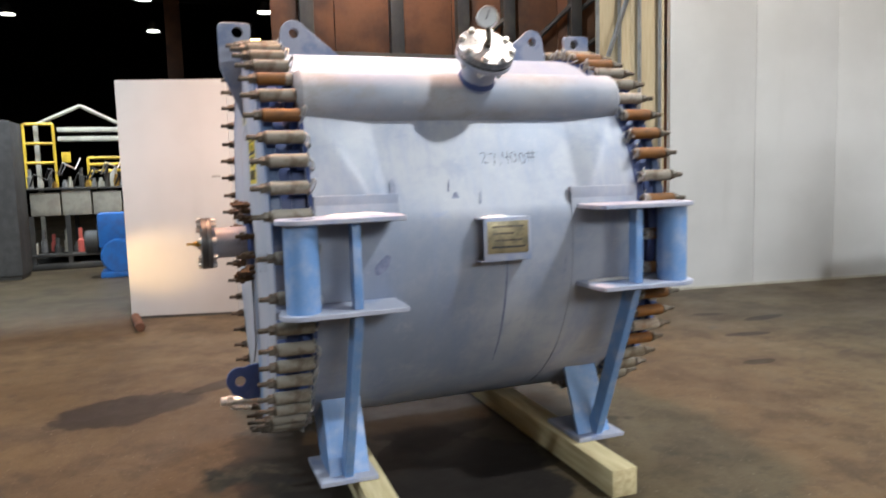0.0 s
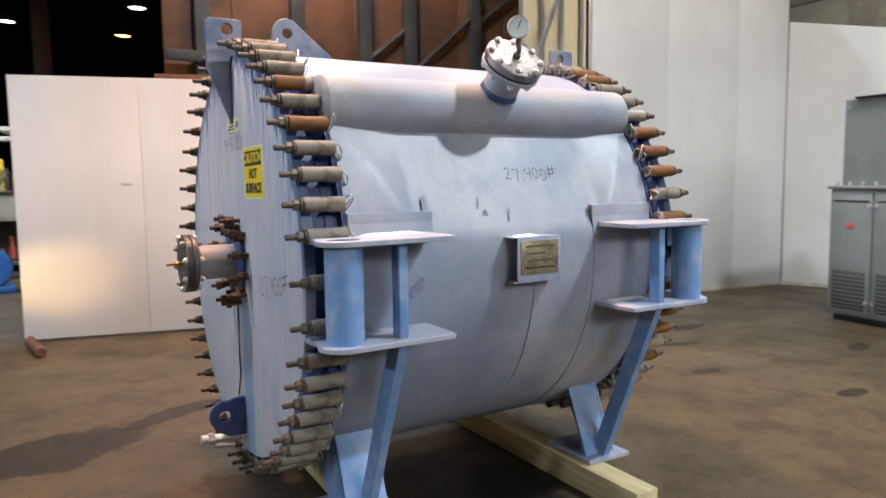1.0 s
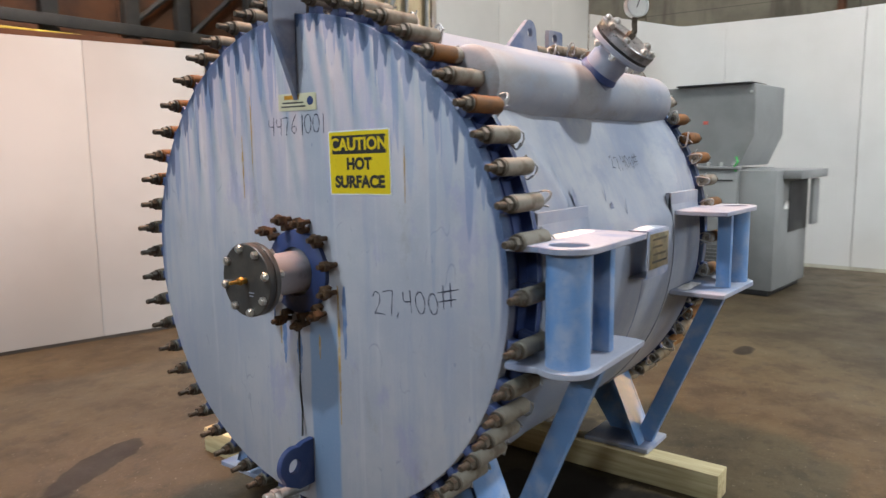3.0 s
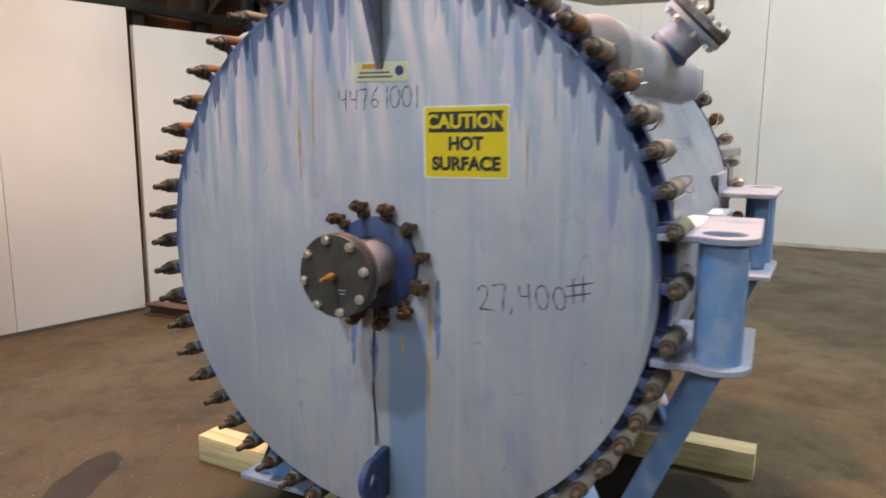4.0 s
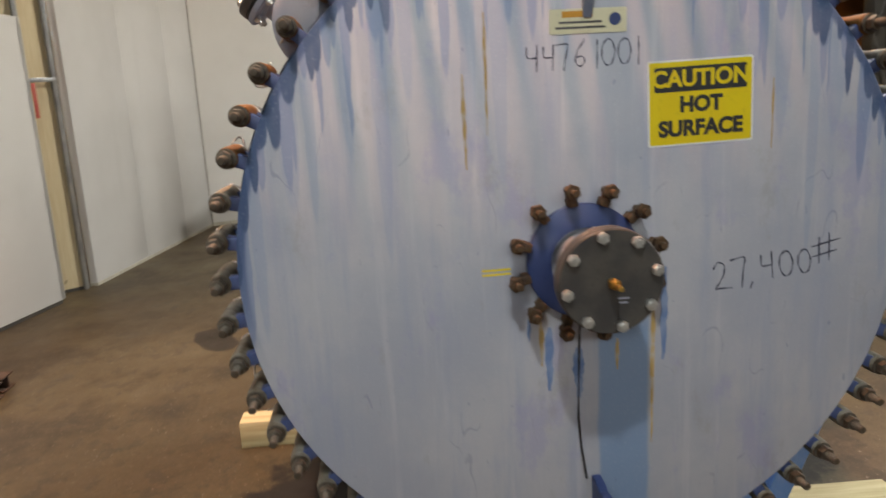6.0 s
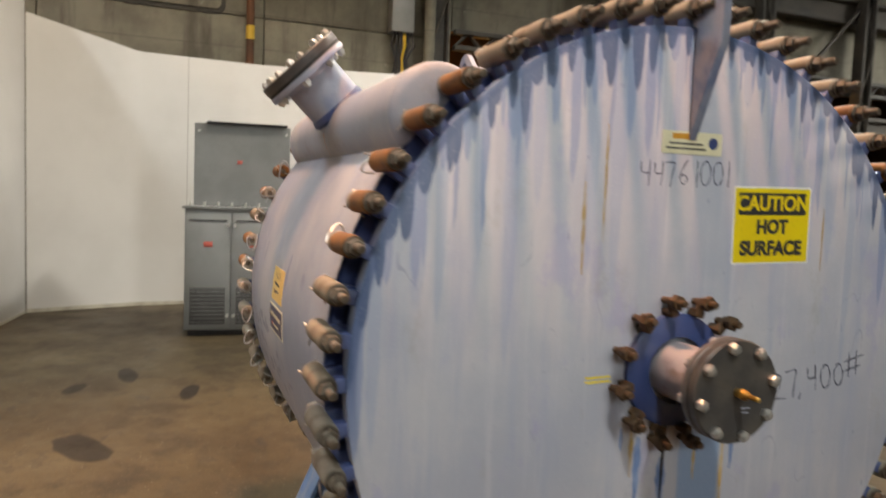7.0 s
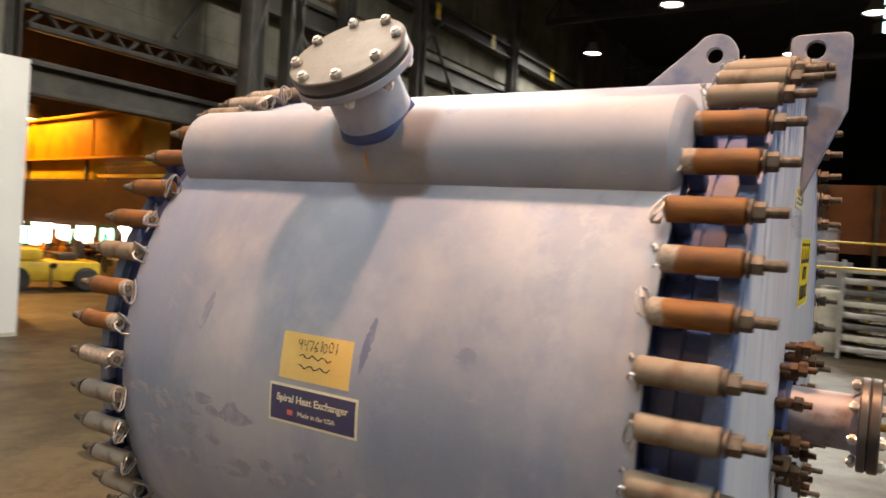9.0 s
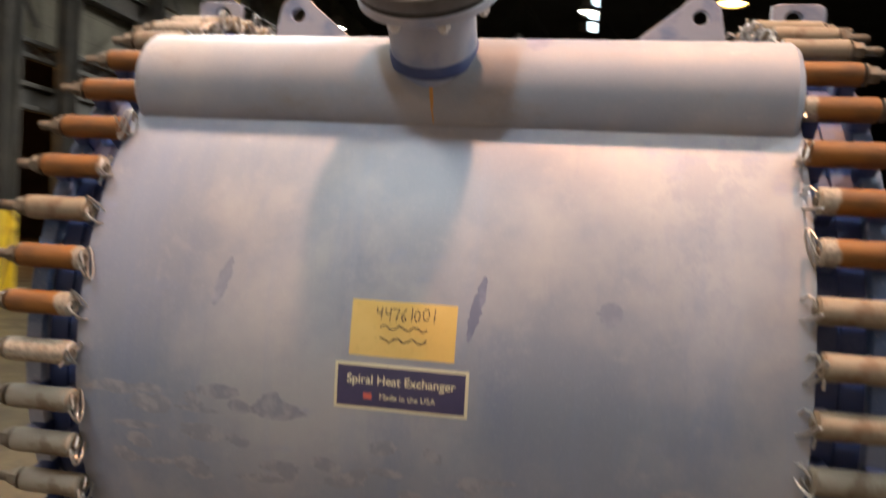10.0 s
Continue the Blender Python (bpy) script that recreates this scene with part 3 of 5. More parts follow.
def shell():
    """The rolled shell; under the front header a flat panel narrows towards both ends along slanting creases."""
    bm = bmesh.new()
    nx, na = 84, 216
    rows = []
    for i in range(nx + 1):
        x = 0.165 + (L - 0.33) * i / nx
        low = 44 - 36 * min(1.0, min(x - 0.165, L - 0.165 - x) / 0.34)
        mid, half = (44 + low) / 2, (44 - low) / 2
        row = []
        for j in range(na):
            a = 360 * j / na
            r = 1.0 + 0.01 * max(0, -math.cos(radians(a)))
            if low < a < 44:
                r *= math.cos(radians(half)) / math.cos(radians(a - mid))
            row.append(bm.verts.new((x, -r * math.cos(radians(a)), r * math.sin(radians(a)))))
        rows.append(row)
    for a, b in zip(rows, rows[1:]):
        for j in range(na):
            bm.faces.new((a[j], a[(j + 1) % na], b[(j + 1) % na], b[j]))
    return bm


part("shell", shell(), PAINT, hx, "rolled shell in faded lavender blue paint")

ALONG_X = Matrix.Rotation(radians(90), 4, "Y")
MIRROR = Matrix.Translation((L, 0, 0)) @ Matrix.Rotation(radians(180), 4, "Z")


def ends(make, name, material, label=""):
    """The same part at both ends of the vessel."""
    a = part(name, make(), material, hx, label)
    b = part(name, a.data, None, hx, label, MIRROR)
    return a, b


ends(lambda: lathe([(0.05, 0.90), (0.05, 0.958), (0.10, 0.958), (0.102, 0.952), (0.108, 0.952), (0.11, 0.958), (0.164, 0.958), (0.166, 1.0), (0.182, 1.006), (0.184, 0.99)], ALONG_X, 128), "flange_ring", DEEP, "deep blue flange ring behind the bolts")
cover_near, cover_far = ends(lambda: lathe([(0.0, 0), (0.0, 0.978), (0.004, 0.984), (0.046, 0.984), (0.05, 0.978), (0.05, 0.0)], ALONG_X, 128), "cover", COVER, "flat round cover with streaked blue paint")

# hook bolts: angles from the front horizontal, up over the top
ANGLES = [-35, -29.4, -24, -18, -9.9, -0.2, 9.6, 16.4, 23.2, 29.6, 36.2, 43.0]
ANGLES += [43 + 6.708 * k for k in range(1, 12)] + [123.5, 131.3, 139.4, 147.3, 154.2, 160.8, 167.7, 174.0] + [174.0 + 6.55 * k for k in range(1, 23)]
SLEEVE_ME = finish(lathe([(0.002, 0.012), (0.002, 0.024), (0.006, 0.0295), (0.02, 0.0305), (0.09, 0.0295), (0.15, 0.0305), (0.165, 0.030), (0.170, 0.024), (0.170, 0.012)], ALONG_X, 18))
SLEEVE_GREY, SLEEVE_RUST, SLEEVE_DIRTY = SLEEVE_ME.copy(), SLEEVE_ME.copy(), SLEEVE_ME.copy()
bm = rod((-0.078, 0, 0), (0.176, 0, 0), 0.0115, 10)
for k in range(7):
    add_lathe(bm, [(0, 0.0115), (0.0015, 0.0128), (0.003, 0.0115)], Matrix.Translation((-0.072 + 0.006 * k, 0, 0)) @ ALONG_X, 10)
STUD_ME = finish(bm)
NUT_ME = finish(add_lathe(hexnut(0.0225, 0.024, Matrix.Translation((-0.032, 0, 0)) @ ALONG_X), [(0, 0.012), (0, 0.028), (0.005, 0.028), (0.005, 0.012)], Matrix.Translation((-0.006, 0, 0)) @ ALONG_X, 16))
SADDLE_ME = finish(box(-0.02, 0.02, -0.019, 0.019, -0.08, -0.02, 0.004))
TIE_ME = finish(tube([(0.180 + 0.014 * math.sin(a * 1.3), 0.030 * math.cos(a), 0.012 + 0.034 * math.sin(a * 1.5)) for a in [k * 0.5 for k in range(19)]], 0.0032, 6))
for me, m in ((SLEEVE_ME, SLEEVE), (SLEEVE_GREY, GREYSLEEVE), (SLEEVE_RUST, ORANGE), (SLEEVE_DIRTY, DIRTY), (STUD_ME, STEEL), (NUT_ME, STEEL), (SADDLE_ME, DEEP), (TIE_ME, GALV)):
    me.materials.append(m)
rng = random.Random(4)
for side in (0, 1):
    for a in ANGLES:
        spin = rng.uniform(-20, 20)
        rot = Matrix.Rotation(radians(90 - a if side == 0 else a - 90), 4, "X")
        m = Matrix.Translation((rng.uniform(-0.006, 0.006), 0, 0)) @ rot @ Matrix.Translation((0, 0, 1.036))
        if side:
            m = MIRROR @ m
        bolt = part("hook_bolt", STUD_ME, None, hx, "", m)
        coat = SLEEVE_GREY if 60 < a < 183 else SLEEVE_DIRTY
        if side == 0:
            if 130 < a < 143 or 150 < a < 163:
                coat = SLEEVE_RUST
            elif 143 < a < 150 or 30 < a < 60 and rng.random() < 0.6 or a < 30 and rng.random() < 0.2:
                coat = SLEEVE_ME
        elif 125 < a < 157 or 163 < a < 177 or a < 40 and rng.random() < 0.8:
            coat = SLEEVE_RUST
        elif 177 < a < 182 or a < 120 and rng.random() < 0.4:
            coat = SLEEVE_ME
        part("sleeve", coat, None, bolt, "", pose(0, 0, 0, spin * 3))
        part("nut", NUT_ME, None, bolt, "", pose(rng.uniform(-0.004, 0.002), 0, 0, spin))
        part("saddle", SADDLE_ME, None, bolt, "", pose(0.03, 0, 0))
        part("saddle", SADDLE_ME, None, bolt, "", pose(0.142, 0, 0))
        part("wire_tie", TIE_ME, None, bolt, "", pose(0, 0, 0, spin * 9))

# headers and their nozzles
PR = 0.146  # of the back header
for side, x, r_pipe, r_flange, r_bolts, face, top, pr in ((FRONT, 1.05, 0.0841, 0.1397, 0.1207, 1.31, SHINY, 0.130), (BACK, 1.05, 0.1095, 0.1715, 0.1492, 1.349, FLANGE, PR)):
    cy, cz = side * 0.70, 0.70
    m = Matrix.Translation((0, cy, cz)) @ ALONG_X
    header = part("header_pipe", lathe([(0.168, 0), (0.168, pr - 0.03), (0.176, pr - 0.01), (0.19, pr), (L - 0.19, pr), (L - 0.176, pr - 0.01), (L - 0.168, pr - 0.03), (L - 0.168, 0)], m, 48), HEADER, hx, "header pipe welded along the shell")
    out = Vector((0, side * math.sqrt(0.5), math.sqrt(0.5)))
    base, tip = Vector((x, 0, 0)) + out * 0.95, Vector((x, 0, 0)) + out * face
    n = along(base, tip)
    ln = (tip - base).length
    nozzle = part("nozzle", lathe([(0, r_pipe), (ln - 0.085, r_pipe), (ln - 0.075, r_pipe + 0.012), (ln - 0.068, r_pipe + 0.014)], n, 40), PALE, hx, "short inclined pipe nozzle")
    part("weld_ring", lathe([(0.155, r_pipe), (0.165, r_pipe + 0.009), (0.185, r_pipe + 0.004), (0.19, r_pipe)], n, 40), DEEP, nozzle)
    part("flange", lathe([(ln - 0.070, 0.02), (ln - 0.070, r_flange - 0.004), (ln - 0.066, r_flange), (ln - 0.050, r_flange), (ln - 0.046, r_flange - 0.004), (ln - 0.046, 0.02)], n, 48), PALE, nozzle)
    part("gasket", lathe([(ln - 0.046, 0.02), (ln - 0.046, r_flange - 0.003), (ln - 0.034, r_flange - 0.003), (ln - 0.034, 0.02)], n, 48), RUBBER, nozzle)
    part("blind_flange", lathe([(ln - 0.034, 0), (ln - 0.034, r_flange - 0.002), (ln - 0.031, r_flange), (ln - 0.004, r_flange), (ln, r_flange - 0.004), (ln, 0)], n, 48), top, nozzle, "flat grey blind flange")
    bm = hexnut(0.0165, 0.014)
    add_lathe(bm, [(-0.095, 0), (-0.095, 0.0095), (0.02, 0.0095), (0.02, 0)], None, 10)
    hexnut(0.0165, 0.016, Matrix.Translation((0, 0, -0.087)), bm)
    stud = finish(bm)
    stud.materials.append(BRIGHT)
    for k in range(8):
        a = radians(22.5 + 45 * k)
        part("flange_bolt", stud, None, nozzle, "", n @ pose(r_bolts * math.cos(a), r_bolts * math.sin(a), ln, 0, 0, 40 * k))
    if side == FRONT:
        stem = part("gauge_stem", tube([tip, tip + out * 0.035, tip + Vector((0.0, -0.022, 0.055)), tip + Vector((-0.005, -0.028, 0.085))], 0.012, 12), STEEL, nozzle, "bent dark pipe fitting")
        part("fitting_nut", hexnut(0.019, 0.022, along(tip, tip + out)), STEEL, nozzle)
        centre = tip + Vector((-0.01, -0.035, 0.125))
        g = along(centre, centre + Vector((-0.62, -0.75, 0.05)))
        gauge = part("pressure_gauge", lathe([(-0.03, 0), (-0.03, 0.044), (-0.026, 0.047), (0.004, 0.047), (0.006, 0.051), (0.011, 0.051), (0.013, 0.046), (0.007, 0.044)], g, 36), BRIGHT, nozzle, "round pressure gauge with a white dial")
        part("dial", lathe([(0.0068, 0), (0.0068, 0.0445)], g, 36), DIAL, nozzle)
        part("needle", box(-0.002, 0.002, -0.01, 0.034, 0.0075, 0.009, 0, g @ pose(0, 0, 0, 0, 0, -20)), BLACK, nozzle)

# centre nozzles on both covers
HUB = [(0.0, 0.10), (0.0, 0.168), (0.02, 0.168), (0.024, 0.162), (0.028, 0.10)]
OUT = Matrix.Rotation(radians(-90), 4, "Y")
bm = hexnut(0.0165, 0.014)
add_lathe(bm, [(-0.08, 0), (-0.08, 0.0095), (0.02, 0.0095), (0.02, 0)], None, 10)
hexnut(0.0165, 0.016, Matrix.Translation((0, 0, -0.075)), bm)
FB_ME = finish(bm)
FB_ME.materials.append(BRIGHT)
bm = rod((0, 0, 0.0), (0, 0, 0.098), 0.0105, 10)
hexnut(0.023, 0.024, Matrix.Translation((0, 0, 0.05)), bm)
add_box(bm, -0.032, 0.012, -0.014, 0.014, 0.028, 0.048, 0.004)
add_box(bm, -0.045, -0.022, -0.013, 0.013, 0.0, 0.05, 0.004)
HOOK_ME = finish(bm)
HOOK_ME.materials.append(RUSTNUT)
for side in (0, 1):
    base = (MIRROR if side else Matrix()) @ Matrix.Translation((0, 0, -0.011)) @ OUT
    noz = part("centre_nozzle", lathe([(0, 0.084), (0.19, 0.084), (0.202, 0.094), (0.212, 0.098)], base, 40), SOILED, hx, "short pipe at the middle of the cover")
    part("hub_ring", lathe(HUB, base, 40), DEEP, noz, "deep blue ring at the nozzle's foot")
    part("flange", lathe([(0.21, 0.02), (0.21, 0.136), (0.214, 0.1397), (0.23, 0.1397), (0.233, 0.137), (0.233, 0.02)], base, 48), FLANGE, noz)
    part("blind_flange", lathe([(0.237, 0.0), (0.237, 0.137), (0.24, 0.1397), (0.261, 0.1397), (0.265, 0.136), (0.265, 0)], base, 48), BLACKF, noz, "black blind flange")
    part("gasket", lathe([(0.233, 0.02), (0.233, 0.134), (0.237, 0.134), (0.237, 0.02)], base, 40), RUBBER, noz)
    for k in range(8):
        a = radians(12 + 45 * k)
        part("flange_bolt", FB_ME, None, noz, "", base @ pose(0.1207 * math.cos(a), 0.1207 * math.sin(a), 0.265, 0, 0, 31 * k))
    for k in range(12):
        a = 12 + 30 * k
        part("clamp_bolt", HOOK_ME, None, noz, "rusty clamp bolt", base @ pose(0, 0, 0, 0, 0, a) @ pose(0.212, 0, 0.0))
    bm = rod((0, 0, 0.265), (0, 0, 0.305), 0.012, 10)
    rod((0, 0, 0.305), (0, 0, 0.34), 0.007, 8, bm)
    hexnut(0.016, 0.014, Matrix.Translation((0, 0, 0.28)), bm)
    bmesh.ops.transform(bm, matrix=base, verts=bm.verts)
    part("bleed_valve", bm, BRASS, noz, "small brass bleed valve")

# lifting lugs, in the plane of the axis
UP = Matrix.Rotation(radians(90), 4, "X")
for side in (0, 1):
    base = (MIRROR if side else Matrix())
    lug = plate([(-0.005, 0.66), (-0.005, 0.985), (0.055, 0.99), (0.055, 1.165)] + arc(0.03, 1.14, 0.025, 0, 90, 5)[1:] + arc(-0.09, 1.14, 0.025, 90, 180, 5) + [(-0.115, 0.93)], 0.028, (-0.015, 1.115, 0.028), base @ Matrix.Translation((0, -0.005 if side == 0 else 0.033, 0)) @ UP)
    part("lifting_lug", lug, LUG, hx, "upright lifting lug plate on the cover")
    lug = plate([(0.185, 0.97), (0.56, 0.985), (0.345, 1.16)] + arc(0.285, 1.12, 0.072, 45, 180, 12) + [(0.2, 1.05)], 0.028, (0.285, 1.12, 0.026), base @ Matrix.Translation((0, -0.01 if side == 0 else 0.038, 0)) @ UP)
    part("lifting_lug", lug, LUG, hx, "lifting lug plate on top of the shell")
    lug = plate([(-0.002, -0.895), (-0.002, -0.70), (-0.06, -0.705)] + arc(-0.105, -0.785, 0.075, 70, 220, 12) + [(-0.15, -0.86), (-0.08, -0.895)], 0.028, (-0.105, -0.79, 0.03), base @ Matrix.Translation((0, -0.02, 0)) @ UP)
    low = part("low_lug", lug, DEEP, hx, "deep blue eye plate low on the cover")

# drain pipe under the low eye plate
bm = rod((-0.01, 0.0, -0.915), (-0.15, 0.01, -0.91), 0.022, 12)
rod((-0.05, 0.0, -0.955), (-0.16, 0.02, -0.945), 0.013, 10, bm)
hexnut(0.031, 0.03, along((-0.15, 0.01, -0.91), (-0.2, 0.01, -0.908)), bm)
rod((-0.18, 0.012, -0.909), (-0.215, 0.014, -0.907), 0.024, 12, bm)
hexnut(0.02, 0.02, along((-0.12, 0.015, -0.949), (-0.17, 0.02, -0.944)), bm)
part("drain_pipe", bm, BRIGHT, hx, "short drain pipe with a hex cap")

# side brackets, legs and feet
def curve_plate(x0, x1, a0, a1, r0, r1, n=24):
    bm = bmesh.new()
    rings = []
    for k in range(n + 1):
        a = radians(a0 + (a1 - a0) * k / n)
        rings.append([bm.verts.new((x, -r * math.cos(a), r * math.sin(a))) for x, r in ((x0, r0), (x1, r0), (x1, r1), (x0, r1))])
    for a, b in zip(rings, rings[1:]):
        for j in range(4):
            bm.faces.new((a[j], a[(j + 1) % 4], b[(j + 1) % 4], b[j]))
    bm.faces.new(rings[0])
    bm.faces.new(rings[-1][::-1])
    return bm


for depth_side in (FRONT, BACK):
    for side in (0, 1):
        flip = Matrix()
        if side:
            flip = Matrix.Translation((L, 0, 0)) @ Matrix.Diagonal((-1, 1, 1, 1))
        if depth_side == BACK:
            flip = flip @ Matrix.Diagonal((1, -1, 1, 1))
        bracket_z = (1.435 - C, 1.045 - C)

        def seat(bm):
            bmesh.ops.transform(bm, matrix=flip, verts=bm.verts)
            return bm

        part("wrap_pad", seat(curve_plate(0.19, 0.57, -62, 14.5 if depth_side == FRONT else -38, 0.985, 1.007 if side == 0 else 1.004)), PAINT, hx, "rolled doubler plate under the bracket")
        if depth_side == FRONT:
            for z in bracket_z:
                outline = [(0.19, -0.93), (0.54, -0.93), (0.54, -1.16)] + [(0.53, -1.235)] + arc(0.09, -1.15, 0.1, 270, 140, 14) + [(0.0, -1.02), (0.0, -0.97)]
                part("bracket_plate", seat(plate(outline[::-1], 0.022, (0.095, -1.15, 0.064) if z > -0.1 else None, Matrix.Translation((0, 0, z - 0.022)))), PALE, hx, "flat bracket plate with a rounded end")
            part("bracket_post", seat(lathe([(bracket_z[1], 0.066), (bracket_z[1], 0.072), (bracket_z[0] - 0.022, 0.072), (bracket_z[0] - 0.022, 0.066)], Matrix.Translation((0.095, -1.15, 0)), 32)), BLUE, hx, "upright pipe between the bracket plates")
            part("bracket_rib", seat(box(0.30, 0.338, -1.20, -1.135, bracket_z[1], bracket_z[0] - 0.022, 0.004)), BLUE, hx)
            part("bracket_upstand", seat(box(0.185, 0.57, -0.985, -0.968, bracket_z[0], bracket_z[0] + 0.085, 0.003)), PAINT, hx)
            brace = plate([(-1.195, bracket_z[1] - 0.022), (-1.10, bracket_z[1] - 0.022), (-0.74, 0.165 - C), (-0.835, 0.165 - C)], 0.042, None, Matrix.Translation((0.30, 0, 0)) @ Matrix(((0, 0, 1, 0), (1, 0, 0, 0), (0, 1, 0, 0), (0, 0, 0, 1))))
            part("brace", seat(brace), BLUE, hx, "blue flat brace from bracket to foot")
        part("foot_plate", seat(box(0.18, 0.46, -0.86, -0.50, 0.142 - C, 0.165 - C, 0.003)), PALE, hx, "flat foot plate")
        leg = plate([(-0.80, 0.165 - C), (-0.56, 0.165 - C), (-0.40, 0.40 - C), (-0.40, 0.46 - C), (-0.63, 0.55 - C), (-0.70, 0.40 - C)], 0.02, None, Matrix.Translation((0.235, 0, 0)) @ Matrix(((0, 0, 1, 0), (1, 0, 0, 0), (0, 1, 0, 0), (0, 0, 0, 1))))
        part("leg_web", seat(leg), BLUE, hx)
        face = bmesh.new()
        vs = [face.verts.new(p) for p in ((0.235, -0.80, 0.165 - C), (0.43, -0.80, 0.165 - C), (0.43, -0.64, 0.53 - C), (0.235, -0.64, 0.53 - C))]
        f = face.faces.new(vs)
        ext = bmesh.ops.extrude_face_region(face, geom=[f])
        bmesh.ops.translate(face, verts=[v for v in ext["geom"] if isinstance(v, bmesh.types.BMVert)], vec=(0, 0.02, 0.006))
        part("leg_face", seat(face), BLUE, hx)

# name plate on its stand-off
bm = box(0.95, 1.19, -1.075, -1.069, 1.19 - C, 1.388 - C, 0.001)
add_box(bm, 0.935, 1.19, -1.072, -0.975, 1.386 - C, 1.392 - C)
add_box(bm, 0.935, 1.19, -1.072, -0.975, 1.186 - C, 1.192 - C)
stand = part("plate_holder", bm, PALE, hx, "bent sheet holder standing off the shell")
part("name_plate", box(0.965, 1.175, -1.079, -1.0755, 1.225 - C, 1.375 - C, 0.001), TAG, stand, "weathered brass name plate")
for k, (x0, x1) in enumerate(((0.99, 1.15), (0.99, 1.10), (1.0, 1.14), (0.985, 1.155))):
    z = 1.35 - C - 0.032 * k
    part("plate_print", box(x0, x1, -1.0798, -1.0791, z - 0.005, z + 0.004), BLACK if k == 3 else STEEL, stand)

# signs and writing on the near cover
FACE = Matrix(((0, 0, -1, 0), (-1, 0, 0, 0), (0, 1, 0, 0), (0, 0, 0, 1)))


def on_cover(y, z, turn=0.0, off=0.001):
    return Matrix.Translation((-off, y, z - C)) @ FACE @ Matrix.Rotation(radians(turn), 4, "Z")


def rounded(w, h, r):
    return arc(w / 2 - r, h / 2 - r, r, 0, 90, 4) + arc(-w / 2 + r, h / 2 - r, r, 90, 180, 4) + arc(-w / 2 + r, -h / 2 + r, r, 180, 270, 4) + arc(w / 2 - r, -h / 2 + r, r, 270, 360, 4)


m = on_cover(-0.345, 1.692, 1.2)
sign = part("caution_sign", plate(rounded(0.308, 0.238, 0.008), 0.0015, None, m, 0), DIAL, cover_near, "yellow caution sign with black letters and a white edge")
part("sign_field", plate(rounded(0.298, 0.228, 0.006), 0.0004, None, m @ Matrix.Translation((0, 0, 0.0013)), 0), SIGN, sign)
part("sign_band", plate(rounded(0.27, 0.068, 0.006), 0.0005, None, m @ Matrix.Translation((0, 0.066, 0.0019)), 0), BLACK, sign)
words("sign_text", "CAUTION", 0.0625, SIGN, sign, m @ Matrix.Translation((0, 0.066, 0.003)), 0.0004, 0, 0.002)
words("sign_text", "HOT", 0.058, BLACK, sign, m @ Matrix.Translation((0, -0.006, 0.0025)), 0.0004, 0, 0.0028)
words("sign_text", "SURFACE", 0.060, BLACK, sign, m @ Matrix.Translation((0, -0.072, 0.0025)), 0.0004, 0, 0.0028)
m = on_cover(-0.022, 1.925, 0)
tag = part("warning_label", plate(rounded(0.215, 0.065, 0.004), 0.0015, None, m, 0), LABEL, cover_near, "small cream warning label")
part("label_band", plate(rounded(0.085, 0.016, 0.001), 0.0004, None, m @ Matrix.Translation((-0.03, 0.018, 0.0016)), 0), CRANE, tag)
for y, w in ((-0.003, 0.12), (-0.017, 0.14)):
    part("label_print", plate(rounded(w, 0.006, 0.001), 0.0004, None, m @ Matrix.Translation((-0.022, y, 0.0016)), 0), FLANGE, tag)
part("label_disc", plate(arc(0, 0, 0.017, 0, 360, 20)[:-1], 0.0004, None, m @ Matrix.Translation((0.075, 0.002, 0.0016)), 0), DEEP, tag)

# hand writing: strokes in a cell one high, drawn with a marker
STROKES = {
    "0": [[(0.3, 0.95), (0.1, 0.8), (0.05, 0.4), (0.2, 0.05), (0.42, 0.1), (0.55, 0.5), (0.45, 0.88), (0.3, 0.95)]],
    "1": [[(0.3, 1.0), (0.3, 0.5), (0.27, 0.0)]],
    "2": [[(0.08, 0.75), (0.25, 0.97), (0.48, 0.85), (0.42, 0.5), (0.05, 0.05), (0.2, 0.1), (0.62, 0.02)]],
    "4": [[(0.1, 0.95), (0.06, 0.5), (0.5, 0.52)], [(0.5, 1.0), (0.44, 0.0)]],
    "6": [[(0.5, 1.0), (0.2, 0.6), (0.1, 0.2), (0.3, 0.0), (0.5, 0.2), (0.4, 0.42), (0.13, 0.35)]],
    "7": [[(0.02, 0.9), (0.55, 0.95), (0.4, 0.5), (0.3, -0.05)]],
    "8": [[(0.5, 0.85), (0.25, 0.97), (0.15, 0.75), (0.45, 0.4), (0.4, 0.08), (0.15, 0.08), (0.2, 0.4), (0.5, 0.85)]],
    ",": [[(0.15, 0.12), (0.05, -0.1)]],
    "#": [[(0.25, 1.0), (0.15, 0.1)], [(0.6, 1.05), (0.5, 0.15)], [(-0.05, 0.72), (0.95, 0.8)], [(-0.05, 0.38), (0.8, 0.45)]],
}


